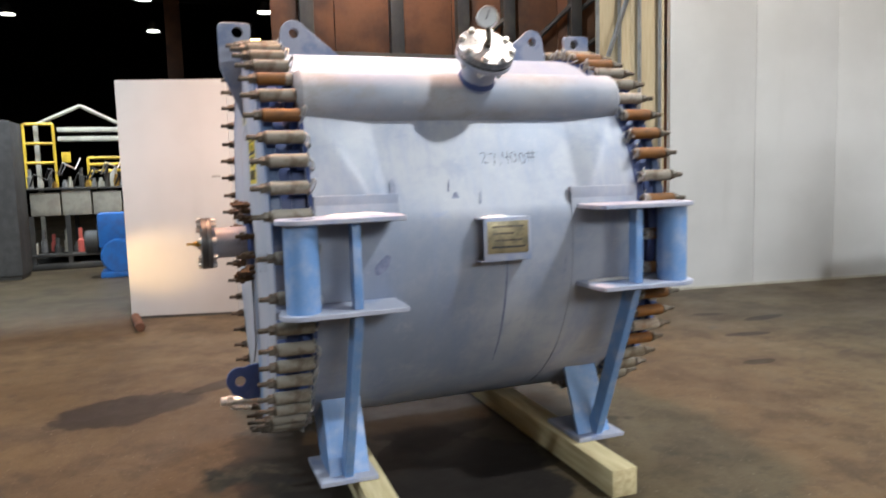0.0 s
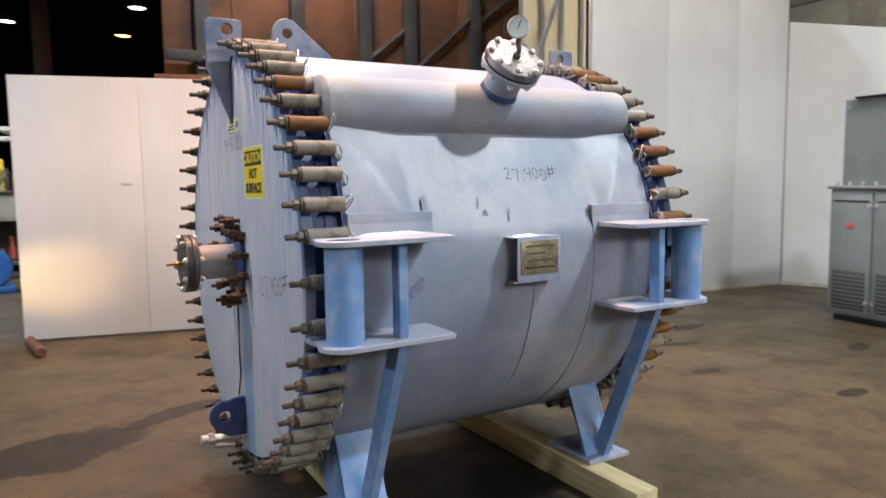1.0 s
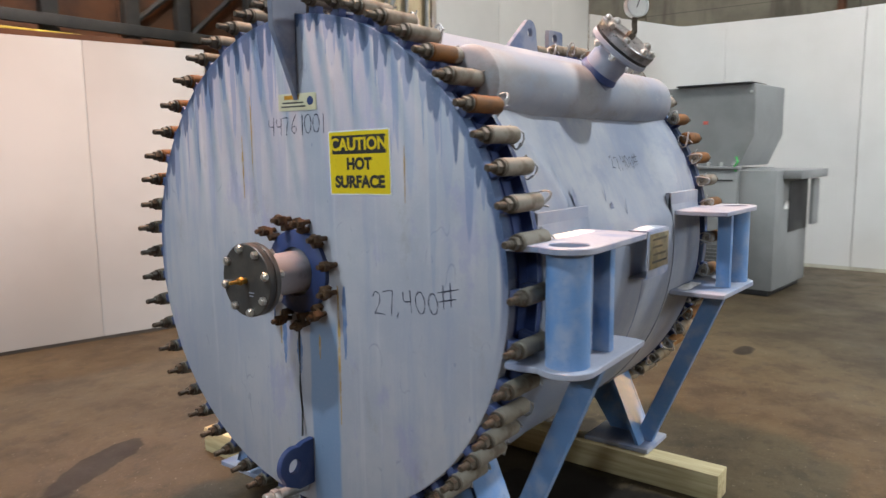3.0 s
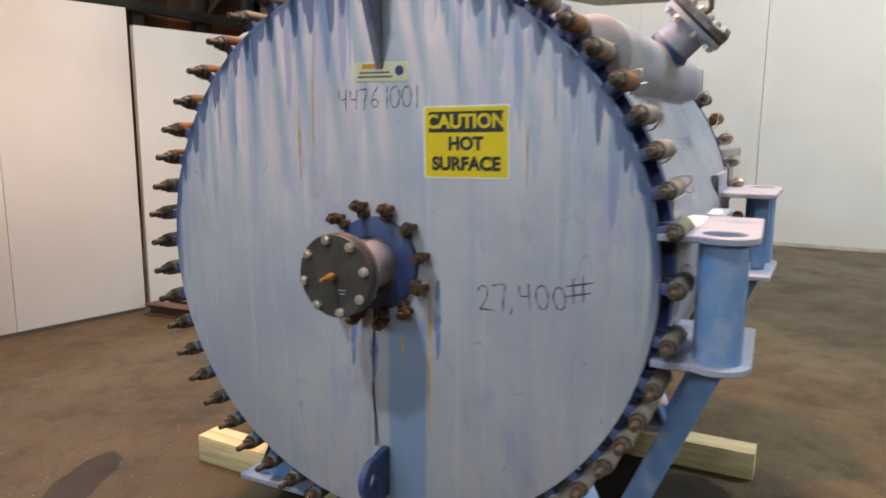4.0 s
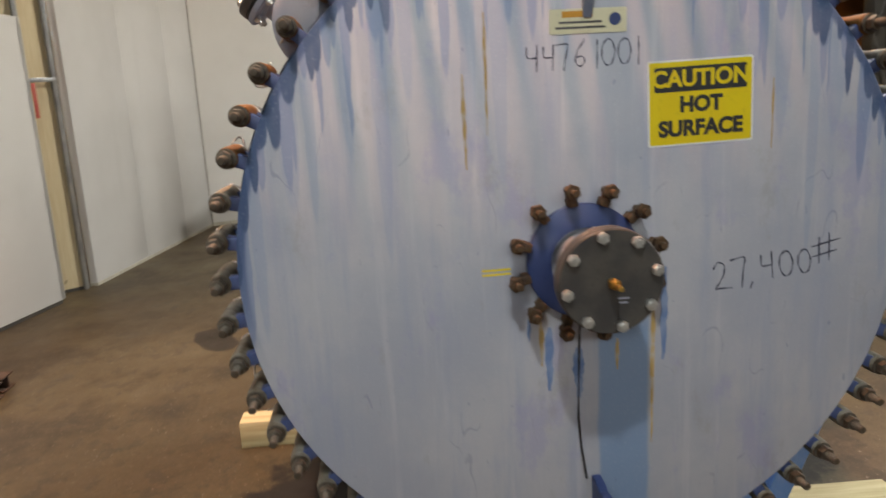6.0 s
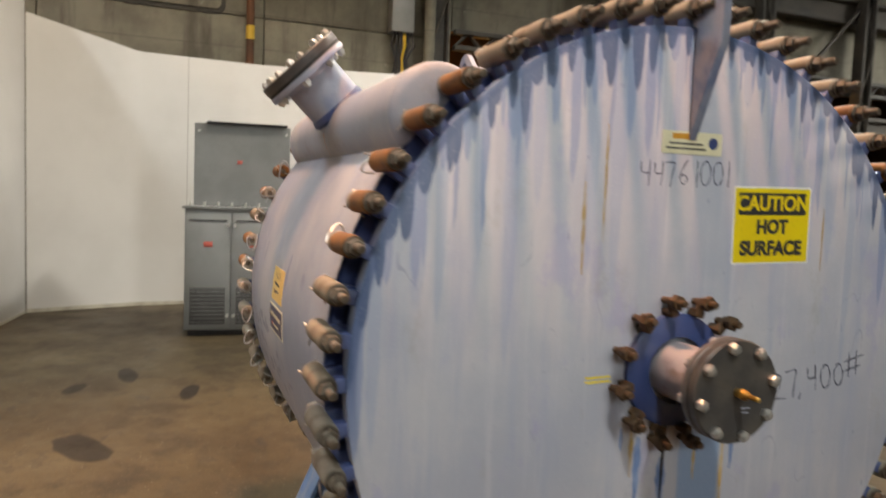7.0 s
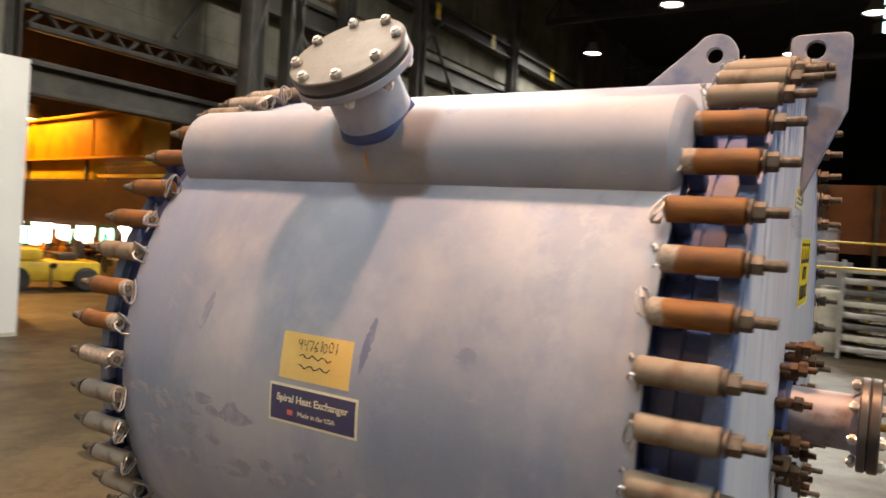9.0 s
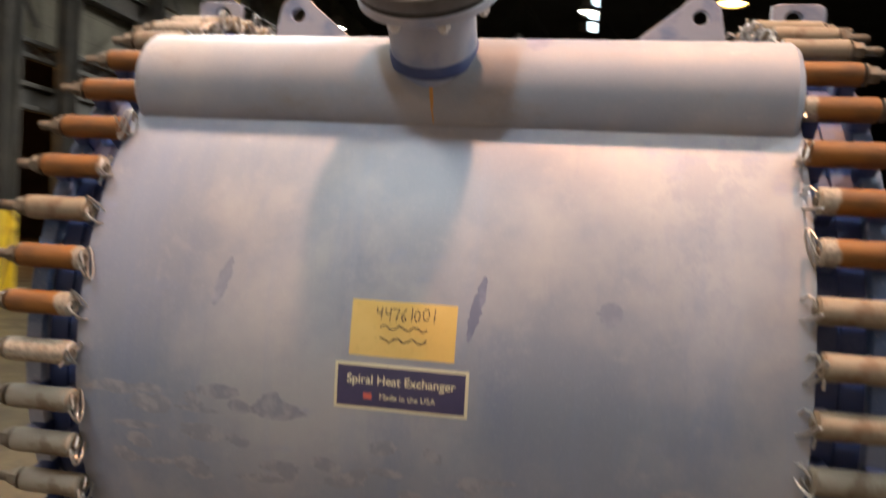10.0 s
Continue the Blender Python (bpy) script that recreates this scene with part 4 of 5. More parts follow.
def hand(text, high, material, parent, at, pitch=0.72, width=0.004, seed=1):
    """Loose marker writing, one mesh a sign, with the middle of the line at the pose."""
    rng = random.Random(seed)
    x = -len(text) * pitch * high / 2
    for ch in text:
        bm = bmesh.new()
        dx, dy, k = rng.uniform(-0.05, 0.05), rng.uniform(-0.08, 0.08), rng.uniform(0.9, 1.08)
        for stroke in STROKES[ch]:
            pts = []
            for a, b in zip(stroke, stroke[1:]):
                pts += [Vector(a).lerp(Vector(b), t / 3) for t in range(3)]
            pts.append(Vector(stroke[-1]))
            pts = [pts[0]] + [(pts[i - 1] + pts[i] * 2 + pts[i + 1]) / 4 for i in range(1, len(pts) - 1)] + [pts[-1]]
            rows = []
            for i, p in enumerate(pts):
                d = (pts[min(i + 1, len(pts) - 1)] - pts[max(i - 1, 0)]).normalized()
                side = Vector((-d.y, d.x)) * width * (0.8 + 0.35 * math.sin(i * 1.7 + dx * 40)) / 2
                q = (p * k + Vector((dx, dy))) * high + Vector((x, -high / 2))
                rows.append((bm.verts.new((*(q + side), 0)), bm.verts.new((*(q - side), 0))))
            for (a, b), (c, d) in zip(rows, rows[1:]):
                bm.faces.new((a, b, d, c))
        part("marker_writing", bm, material, parent, "", at)
        x += pitch * high * (0.6 if ch == "," else 0.8 if ch == "1" else 1.0)


hand("44761001", 0.076, INK, cover_near, on_cover(-0.022, 1.835, 1.0), 0.58, 0.0042, 3)
hand("27,400#", 0.09, INK, cover_near, on_cover(-0.59, 1.20, 9), 0.64, 0.0048, 5)
flat = Matrix.Translation((1.185, -0.9530 * math.cos(radians(25)), 0.9530 * math.sin(radians(25)))) @ Matrix(((1, 0, 0, 0), (0, math.sin(radians(25)), -math.cos(radians(25)), 0), (0, math.cos(radians(25)), math.sin(radians(25)), 0), (0, 0, 0, 1)))
hand("27,400#", 0.070, INK, hx, flat, 0.64, 0.0045, 8)
RUN = worn("ochre_rust_run", (0.40, 0.27, 0.10), (0.42, 0.36, 0.29), 0.6, 0, 22, 80, 0.05, 0.42, 0.66)
OLD_BLUE = worn("old_blue_run", (0.11, 0.175, 0.33), (0.20, 0.26, 0.40), 0.5, 0, 14, 80, 0.05)


def run(name, y, z0, z1, wide, material, seed, label=""):
    """A thin run down the cover: wavering, widest near its upper end, thinning out below."""
    rng = random.Random(seed)
    bm = bmesh.new()
    rows, steps = [], 12
    for k in range(steps + 1):
        t = k / steps
        half = wide / 2 * (0.25 + 0.9 * math.sin(math.pi * (0.12 + 0.8 * (1 - t)) ** 1.4)) * rng.uniform(0.75, 1.15)
        mid = y + rng.uniform(-0.12, 0.12) * wide
        z = z1 + (z0 - z1) * t - C
        rows.append((bm.verts.new((-0.0006, mid - half, z)), bm.verts.new((-0.0006, mid + half, z))))
    for (a, b), (c, d) in zip(rows, rows[1:]):
        bm.faces.new((a, b, d, c))
    part(name, bm, material, cover_near, label)


for k, (y, z0, z1, w) in enumerate(((0.329, 1.54, 1.80, 0.010), (0.265, 1.63, 1.96, 0.008), (0.128, 0.94, 1.08, 0.014), (-0.212, 0.66, 1.22, 0.013), (-0.103, 0.91, 1.01, 0.011), (-0.56, 1.55, 1.75, 0.006))):
    run("rust_run", y, z0, z1, w, RUN, 80 + k)
for k, (y, z0, z1, w) in enumerate(((-0.245, 0.93, 1.22, 0.020), (0.105, 0.86, 1.06, 0.022), (0.015, 0.83, 0.99, 0.030), (0.165, 1.02, 1.09, 0.010))):
    run("blue_run", y, z0, z1, w, OLD_BLUE, 90 + k)
for z in (1.246, 1.233):
    part("paint_mark", plate(rounded(0.085, 0.006, 0.002), 0.0006, None, on_cover(0.255, z, 1), 0), SIGN, cover_near)
part("paint_drip", tube([(-0.004, 0.01, -0.17), (-0.004, 0.016, -0.32), (-0.004, 0.02, -0.5), (-0.004, 0.012, -0.60), (-0.02, -0.0, -0.70)], 0.004, 8), BLACK, cover_near, "black cord hanging down the cover")
for k, (y, w) in enumerate(((0.0, 0.03), (-0.012, 0.022))):
    part("chalk_mark", plate(rounded(w, 0.004, 0.001), 0.0005, None, Matrix.Translation((-0.2657, -0.03, -0.055 + y)) @ FACE, 0), PALE, cover_near)


# card and plate on the back of the shell
def back_m(x, z, off):
    a = math.asin((z - C) / 1.01)
    return Matrix.Translation((x, (1.01 + off) * math.cos(a), (1.01 + off) * math.sin(a))) @ Matrix(((-1, 0, 0, 0), (0, -math.sin(a), math.cos(a), 0), (0, math.cos(a), math.sin(a), 0), (0, 0, 0, 1)))


def back_patch(name, x0, x1, z0, z1, off, material, parent, label=""):
    a0, a1 = (180 - math.degrees(math.asin((z - C) / 1.01)) for z in (z1, z0))
    return part(name, curve_plate(x0, x1, a0, a1, 1.009, 1.0105 + off, 6), material, parent, label)


card = back_patch("stock_card", 0.922, 1.168, 1.314, 1.441, 0.001, CARD, hx, "yellow card with marker writing")
hand("44761001", 0.030, BLACK, card, back_m(1.035, 1.414, 0.004), 0.62, 0.003, 9)
for row, z in enumerate((1.382, 1.354)):
    bm = tube([(1.042 + 0.055 - 0.011 * k, 1.0155 * math.cos(math.asin((z - C) / 1.01)), z - C + 0.006 * math.sin(k * 1.9 + row)) for k in range(11)], 0.0016, 5)
    part("scribble", bm, BLACK, card)
board = back_patch("maker_board", 0.886, 1.198, 1.190, 1.297, 0.001, LABEL, hx, "navy plate with a cream border and letters")
back_patch("field", 0.893, 1.191, 1.197, 1.290, 0.002, NAVY, board)
words("lettering", "Spiral Heat Exchanger", 0.0285, LABEL, board, back_m(1.042, 1.259, 0.0035), 0.0004, 0, 0.0004)
words("lettering", "Made in the USA", 0.019, LABEL, board, back_m(1.025, 1.222, 0.0035), 0.0004)
part("flag_mark", plate(rounded(0.02, 0.014, 0.001), 0.0005, None, back_m(1.118, 1.222, 0.003), 0), RED, board)
SCAR = worn("old_blue_scar", (0.12, 0.135, 0.215), (0.19, 0.21, 0.30), 0.5, 0, 20, 80, 0.1)
GRIME = worn("grey_blue_smear", (0.17, 0.19, 0.26), (0.25, 0.27, 0.345), 0.5, 0, 12, 80, 0.1)
DRIP = worn("orange_rust_drip", (0.42, 0.20, 0.05), (0.30, 0.16, 0.07), 0.7, 0, 20, 80, 0.1)


def smear(name, x, a, w, h, lean, seed, material, cy=0.0, cz=0.0, r=1.01, parent=None):
    """A thin ragged smear that follows a round surface: at length x, angle a, w along and h round it."""
    rng = random.Random(seed)
    bm = bmesh.new()
    rows = []
    steps = 16
    for k in range(steps + 1):
        t = k / steps
        ang = radians(a + math.degrees(h / r) * (t - 0.5))
        wide = w / 2 * math.sin(math.pi * min(0.98, max(0.02, t))) ** 0.5 * rng.uniform(0.7, 1.05)
        mid = x + lean * (t - 0.5) + rng.uniform(-0.06, 0.06) * w
        rows.append([bm.verts.new((mid + q * wide, cy - (r + 0.0008) * math.cos(ang), cz + (r + 0.0008) * math.sin(ang))) for q in (-1, -0.4, 0.3, 1)])
    for p, q in zip(rows, rows[1:]):
        for j in range(3):
            bm.faces.new((p[j], p[j + 1], q[j + 1], q[j]))
    return part(name, bm, material, parent or hx)


def back_angle(z):
    return 180 - math.degrees(math.asin((z - C) / 1.01))


for k, (x, z, w, h, lean, m) in enumerate(((0.880, 1.438, 0.030, 0.15, 0.03, SCAR), (0.585, 1.447, 0.06, 0.055, 0.0, GRIME), (1.495, 1.46, 0.035, 0.12, 0.03, GRIME))):
    smear("paint_scar", x, back_angle(z), w, h, lean, k + 1, m)
smear("paint_scar", 0.79, 118, 0.075, 0.11, 0.0, 31, SCAR, 0.70, 0.70, PR)
smear("rust_drip", 1.045, 166, 0.011, 0.27, -0.012, 33, DRIP, 0.70, 0.70, PR)
# rubbed grime low on the back of the shell
RUB = worn("slate_grime", (0.20, 0.215, 0.265), (0.275, 0.285, 0.33), 0.6, 0, 26, 90, 0.1, 0.42, 0.62)
rng = random.Random(77)
for k in range(26):
    x, z = rng.uniform(1.3, 1.8), rng.uniform(0.98, 1.2)
    smear("grime_patch", x, back_angle(z), rng.uniform(0.05, 0.16), rng.uniform(0.015, 0.05), rng.uniform(-0.03, 0.03), 200 + k, RUB)
for k in range(12):
    smear("grime_patch", rng.uniform(0.4, 1.3), back_angle(rng.uniform(0.96, 1.1)), rng.uniform(0.04, 0.12), rng.uniform(0.012, 0.05), rng.uniform(-0.03, 0.03), 240 + k, RUB)
# front of the shell
for k, (x, a, w, h, lean, m) in enumerate(((0.86, 13, 0.035, 0.05, 0.0, SCAR), (0.83, 15, 0.008, 0.11, 0.02, SCAR), (0.56, 16, 0.03, 0.10, 0.0, GRIME), (0.98, 11, 0.012, 0.13, 0.02, GRIME), (0.48, -4, 0.07, 0.09, 0.05, SCAR), (1.42, -8, 0.01, 0.14, 0.01, GRIME))):
    r = 1.0 if not 8 < a < 44 else math.cos(radians(18)) / math.cos(radians(a - 26))
    smear("paint_scar", x, a, w, h, lean, k + 51, m, 0, 0, r + (0.0075 if x < 0.57 else 0.0))
smear("paint_run", 1.105, -22, 0.009, 0.62, -0.01, 70, DEEP, 0, 0, 1.0)
# white dust fallen on the ledges
DUST = worn("white_dust", (0.74, 0.73, 0.71), (0.62, 0.61, 0.6), 0.9, 0, 30, 200, 0.5)


def dust(x0, x1, y0, y1, z, seed):
    rng = random.Random(seed)
    bm = bmesh.new()
    nx, ny = 22, 6
    grid = []
    for i in range(nx + 1):
        row = []
        for j in range(ny + 1):
            u, v = i / nx, j / ny
            edge = min(1.0, 4.5 * min(u, 1 - u, v, 1 - v))
            row.append(bm.verts.new((x0 + (x1 - x0) * u + rng.uniform(-0.004, 0.004), y0 + (y1 - y0) * v + rng.uniform(-0.006, 0.006), z + edge * rng.uniform(0.002, 0.011) - (0.001 if edge == 0 else 0))))
        grid.append(row)
    for p, q in zip(grid, grid[1:]):
        for j in range(ny):
            bm.faces.new((p[j], p[j + 1], q[j + 1], q[j]))
    part("dust_pile", bm, DUST, hx, "white dust fallen on the ledge")


dust(0.22, 0.50, -1.06, -0.99, 1.435 - C, 1)
dust(0.96, 1.10, -1.05, -1.0, 1.392 - C, 2)
dust(L - 0.5, L - 0.25, -1.05, -0.99, 1.045 - C, 3)

# timbers under the feet
def timber(name, x, y0, y1, turn, label):
    t = thing(name, label, "timber", (x, (y0 + y1) / 2, 0), "timbers under the vessel", "", turn)
    h = (y1 - y0) / 2
    part("beam", box(-0.07, 0.07, -h, h, 0, 0.14, 0.004), TIMBER, t)


timber("timber_block", 0.46, -1.36, 1.38, -2.0, "square pine timber under the vessel's near feet")
timber("timber_block", 1.61, -1.235, 1.38, -0.4, "square pine timber under the vessel's far feet")

# ---- the grey machine ----
mc = thing("grey_machine", "grey steel machine cabinet with a flared hood and two mesh-windowed doors", "machine", (6.98, 1.19, 0), "", "", -5)
MW, MS = -1.02, -1.44  # widths of the doors and of the whole front, towards -y
part("body", box(0.0, 1.25, MW, 0, 0.07, 1.47, 0.008), MACHINE, mc)
part("plinth", box(0.06, 1.2, MS + 0.05, -0.04, 0.0, 0.07, 0.004), BLACK, mc, "dark recessed plinth")
part("side_cabinet", box(0.03, 1.25, MS, MW - 0.003, 0.07, 1.46, 0.008), MACHINE, mc)
part("side_ledge", box(0.25, 1.3, MS - 0.20, MS - 0.003, 1.36, 1.46, 0.008), MACHINE, mc)
part("control_panel", box(0.5, 1.2, MS - 0.012, MS - 0.003, 0.72, 1.33, 0.004), BLACK, mc, "black control panel")
part("panel_notice", box(0.32, 0.48, MS - 0.008, MS - 0.003, 1.0, 1.1, 0.002), DIAL, mc, "white notice")
part("swing_arm", box(1.0, 1.25, MS - 0.13, MS - 0.09, 0.78, 1.34, 0.008), MACHINE, mc)
part("top_rail", box(-0.03, 0.1, MW - 0.005, 0.03, 1.472, 1.505, 0.004), MACHINE, mc)
hood = plate([(-0.09, 0.0), (MW + 0.02, 0.0), (MW - 0.14, 0.36), (MW - 0.14, 0.94), (-0.09, 0.94)][::-1], 1.0, None, Matrix.Translation((0.05, 0, 1.51)) @ Matrix(((0, 0, 1, 0), (1, 0, 0, 0), (0, 1, 0, 0), (0, 0, 0, 1))), 0.008)
part("hood", hood, MACHINE, mc, "flared sheet hood")
part("hood_lip", box(0.02, 0.5, MW - 0.10, -0.22, 2.452, 2.472, 0.003), BLACK, mc)
part("hood_label", box(0.044, 0.0495, -0.62, -0.56, 2.0, 2.04, 0.0005), RED, mc)
for y in (-0.14, MW - 0.09):
    part("hood_bolt", rod((0.05, y, 2.36), (0.035, y, 2.36), 0.016, 10), BRIGHT, mc)
for k, y in enumerate((MW / 2, 0.0)):
    door = part("door", box(-0.018, -0.001, y + MW / 2 + 0.012, y - 0.012, 0.10, 1.44, 0.004), MACHINE, mc)
    part("grille", box(-0.023, -0.0185, y + MW / 2 + 0.06, y - 0.06, 0.14, 0.57, 0.002), DARKGREY, door, "dark mesh window")
    for r in range(9):
        part("grille_bar", box(-0.026, -0.0235, y + MW / 2 + 0.065, y - 0.065, 0.165 + r * 0.044, 0.171 + r * 0.044), MACHINE, door)
    part("top_slot", box(-0.022, -0.0185, y + MW / 2 + 0.05, y - 0.05, 1.335, 1.352, 0.001), BLACK, door)
    part("warning_label", box(-0.021, -0.0185, y + MW / 4 - 0.05, y + MW / 4 + 0.05, 1.04, 1.10, 0.0005), RED, door, "small red label")
    edge = y - 0.035 if k == 0 else y + MW / 2 + 0.035
    for z in (0.24, 1.29):
        part("latch", rod((-0.018, edge, z), (-0.045, edge, z), 0.02, 12), BRIGHT, door)
for k in range(7):
    part("eye_bolt", rod((0.01, -0.06 - 0.15 * k, 1.506), (0.01, -0.06 - 0.15 * k, 1.555), 0.016, 10), BRIGHT, mc)
part("tape", tube([(-0.01, MW + 0.03, 1.62), (-0.03, MW + 0.0, 1.56), (-0.02, MW + 0.05, 1.50), (-0.03, MW + 0.02, 1.45)], 0.014, 6), worn("green_tape", (0.03, 0.5, 0.1), (0.05, 0.4, 0.08), 0.5), mc, "scrap of green tape")

# ---- plywood partition's studs ----
st = thing("stud_frame", "galvanised steel stud frame on the plywood partition", "stud frame", (4.85, 4.2, 0), "", "structure", math.degrees(math.atan2(-0.62, 0.6)))
for x in (0.02, 0.3, 0.55, 0.8):
    part("stud", box(x, x + 0.04, -0.05, -0.002, 0, 5.2, 0.003), GALV, st)
part("rail", box(0.0, 0.84, -0.055, -0.051, 2.05, 2.09, 0.001), GALV, st)
part("diagonal", rod((0.2, -0.16, 3.0), (0.80, -0.16, 4.7), 0.03, 10), GALV, st)
part("tape", box(0.60, 0.635, -0.062, -0.056, 1.72, 2.04, 0.001), RED, st, "strip of faded red tape")

# ---- steel offcuts by the partition ----
def i_beam(x, y, turn, length):
    ob = thing("steel_beam", "rusty steel beam offcut lying on the floor", "steel beam", (x, y, 0), "beams by the partition", "", turn)
    bm = box(0, length, -0.075, 0.075, 0.0, 0.012, 0.002)
    part("flange", bm, BROWNWALL, ob)
    part("flange", box(0, length, -0.075, 0.075, 0.088, 0.10, 0.002), BROWNWALL, ob)
    part("web", box(0, length, -0.005, 0.005, 0.012, 0.088), BROWNWALL, ob)


i_beam(2.45, 4.0, -86, 0.95)
i_beam(2.68, 3.98, -88, 0.9)
pr = thing("rusty_pipe", "rusty round pipe lying against the partition's foot", "pipe", (-0.93, 4.86, 0))
part("pipe", rod((0.02, -0.1, 0.05), (0.1, -0.75, 0.05), 0.05, 16), RUSTWALL, pr)
bar = thing("steel_rail", "dark steel rail lying on top of the partition", "rail", (0.4, 4.66, 2.745), "", "", -13)
part("rail", box(0, 1.6, 0.0, 0.05, 0.0, 0.05, 0.004), RUSTWALL, bar)

# ---- hall structure beyond the partitions ----
east = thing("wall_east", "grey concrete panel wall of the hall with steel girders", "wall", (12.0, 0, 0), "", "structure")
for y0, y1 in ((-3.9, -0.25), (-0.25, 3.4), (3.4, 7.05), (7.05, 10.7)):
    for z0, z1 in ((0, 2.4), (2.4, 4.8), (4.8, 7.2), (7.2, 12.0)):
        part("panel", box(0.0, 0.25, y0 + 0.01, y1 - 0.01, z0 + 0.01, z1 - 0.01, 0.01), CONCRETE, east)
for k in range(11):
    y1 = -3.9 - 3.65 * k
    part("panel", box(0.0, 0.25, y1 - 3.64, y1 - 0.01, 5.0, 7.2, 0.01), CONCRETE, east)
    part("panel", box(0.05, 0.3, y1 - 3.64, y1 - 0.01, 7.3, 12.0, 0.01), CONCRETE, east)
# window frame in the concrete
part("blind_window", plate(rounded(1.6, 1.0, 0.12), 0.03, None, Matrix.Translation((-0.03, 1.3, 5.35)) @ FACE, 0.005), CONCRETE, east)
part("window_rim", plate(rounded(1.75, 1.15, 0.15), 0.02, None, Matrix.Translation((-0.005, 1.3, 5.35)) @ FACE, 0.005), IRON, east)


def girder(name, x, y0, y1, z0, z1, depth, label, lattice=False):
    g = thing(name, label, "girder", (x, 0, 0), "hall girders", "structure")
    part("chord", box(0, depth, y0, y1, z0, z0 + 0.09, 0.005), IRON, g)
    part("chord", box(0, depth, y0, y1, z1 - 0.09, z1, 0.005), IRON, g)
    if lattice:
        n = int((y1 - y0) / (z1 - z0 - 0.1))
        for k in range(n):
            a, b = y0 + (y1 - y0) * k / n, y0 + (y1 - y0) * (k + 1) / n
            flip = k % 2
            part("web_bar", rod((depth / 2, a, z0 + 0.05 if flip else z1 - 0.05), (depth / 2, b, z1 - 0.05 if flip else z0 + 0.05), 0.035, 6), IRON, g)
    else:
        part("web", box(depth * 0.4, depth * 0.6, y0, y1, z0 + 0.09, z1 - 0.09), IRON, g)


girder("girder_low", 11.7, -44, -3.9, 3.55, 4.1, 0.3, "dark rolled steel beam over the opening")
girder("girder_truss", 11.75, -44, -3.9, 4.6, 5.0, 0.2, "dark lattice beam over the opening", True)
girder("girder_high", 11.6, -44, 10, 6.3, 6.9, 0.35, "dark crane runway girder along the wall")
girder("girder_top", 11.5, -44, 10, 8.0, 8.5, 0.4, "dark upper girder along the wall")


def column(x, y, top, yellow, label):
    ob = thing("steel_column", label, "column", (x, y, 0), "hall columns", "structure")
    for dy in (-0.16, 0.16):
        part("post", box(-0.15, 0.15, dy - 0.02, dy + 0.02, 0.0 if not yellow else 1.5, top, 0.004), IRON, ob)
        if yellow:
            part("guard", box(-0.16, 0.16, dy - 0.03, dy + 0.03, 0.0, 1.5, 0.004), YELLOW, ob, "yellow painted foot")
    part("web", box(-0.012, 0.012, -0.14, 0.14, 0.0 if not yellow else 1.5, top), IRON, ob)
    if yellow:
        part("guard", box(-0.02, 0.02, -0.13, 0.13, 0.0, 1.5), YELLOW, ob)
    for k in range(int(top / 1.1)):
        part("lacing", rod((-0.15, -0.16 if k % 2 else 0.16, k * 1.1 + 0.2), (-0.15, 0.16 if k % 2 else -0.16, k * 1.1 + 1.2), 0.02, 6), IRON, ob)


column(11.7, -3.5, 12, False, "grey steel column against the concrete wall")
for y in (-11.4, -14.6, -20.5, -27.0):
    column(11.5, y, 12, False, "dark laced steel column carrying the crane girder")
for x, y in ((9.45, -6.5), (10.1, -8.1)):
    column(x, y, 12, True, "steel column with a yellow painted foot")
pl = thing("conduit", "rusty pipe running up the concrete wall", "pipe", (11.9, 0.0, 0), "", "structure")
part("pipe", rod((0, 0, 0), (0, 0, 11.9), 0.07, 12), RUSTWALL, pl)
part("band", lathe([(4.38, 0.072), (4.38, 0.075), (4.62, 0.075), (4.62, 0.072)], None, 12), YELLOW, pl)
pl = thing("conduit", "pale pipe running up beside the column", "pipe", (11.6, -3.3, 0), "", "structure")
part("pipe", rod((0, 0, 0), (0, 0, 11.9), 0.11, 12), CONCRETE, pl)
eb = thing("switch_box", "grey electrical box with cables on the wall", "switch box", (11.9, -2.8, 4.7))
part("case", box(-0.2, 0.1, -0.22, 0.22, 0.1, 0.75, 0.01), MACHINE, eb)
for k in range(6):
    part("cable", tube([(-0.1, -0.2 + 0.07 * k, 0.1), (-0.16, -0.24 + 0.09 * k, -0.15), (-0.1, -0.1 + 0.04 * k, -0.4), (-0.08, -0.2 + 0.07 * k, -0.75)], 0.03, 6), BLACK if k != 2 else YELLOW, eb)
for k, (y, z, b, zz) in enumerate(((-6.5, 5.1, -8.4, 8.0), (-10.5, 5.2, -8.6, 8.0), (-13.0, 5.2, -16.0, 8.2), (-17.5, 5.2, -14.8, 8.2))):
    d = thing("wall_brace", "thin diagonal steel brace on the wall", "brace", (11.55, 0, 0), "wall braces", "structure")
    part("bar", rod((0, y, z), (0, b, zz), 0.05, 8), IRON, d)
for y, z in ((-15.5, 8.2), (-19.0, 8.2), (-24.0, 8.2)):
    tg = thing("yellow_tag", "small yellow marker plate on the girder", "marker", (11.5, y, z), "girder markers")
    part("plate", box(-0.02, 0.0, -0.12, 0.12, -0.18, 0.29, 0.003), YELLOW, tg)

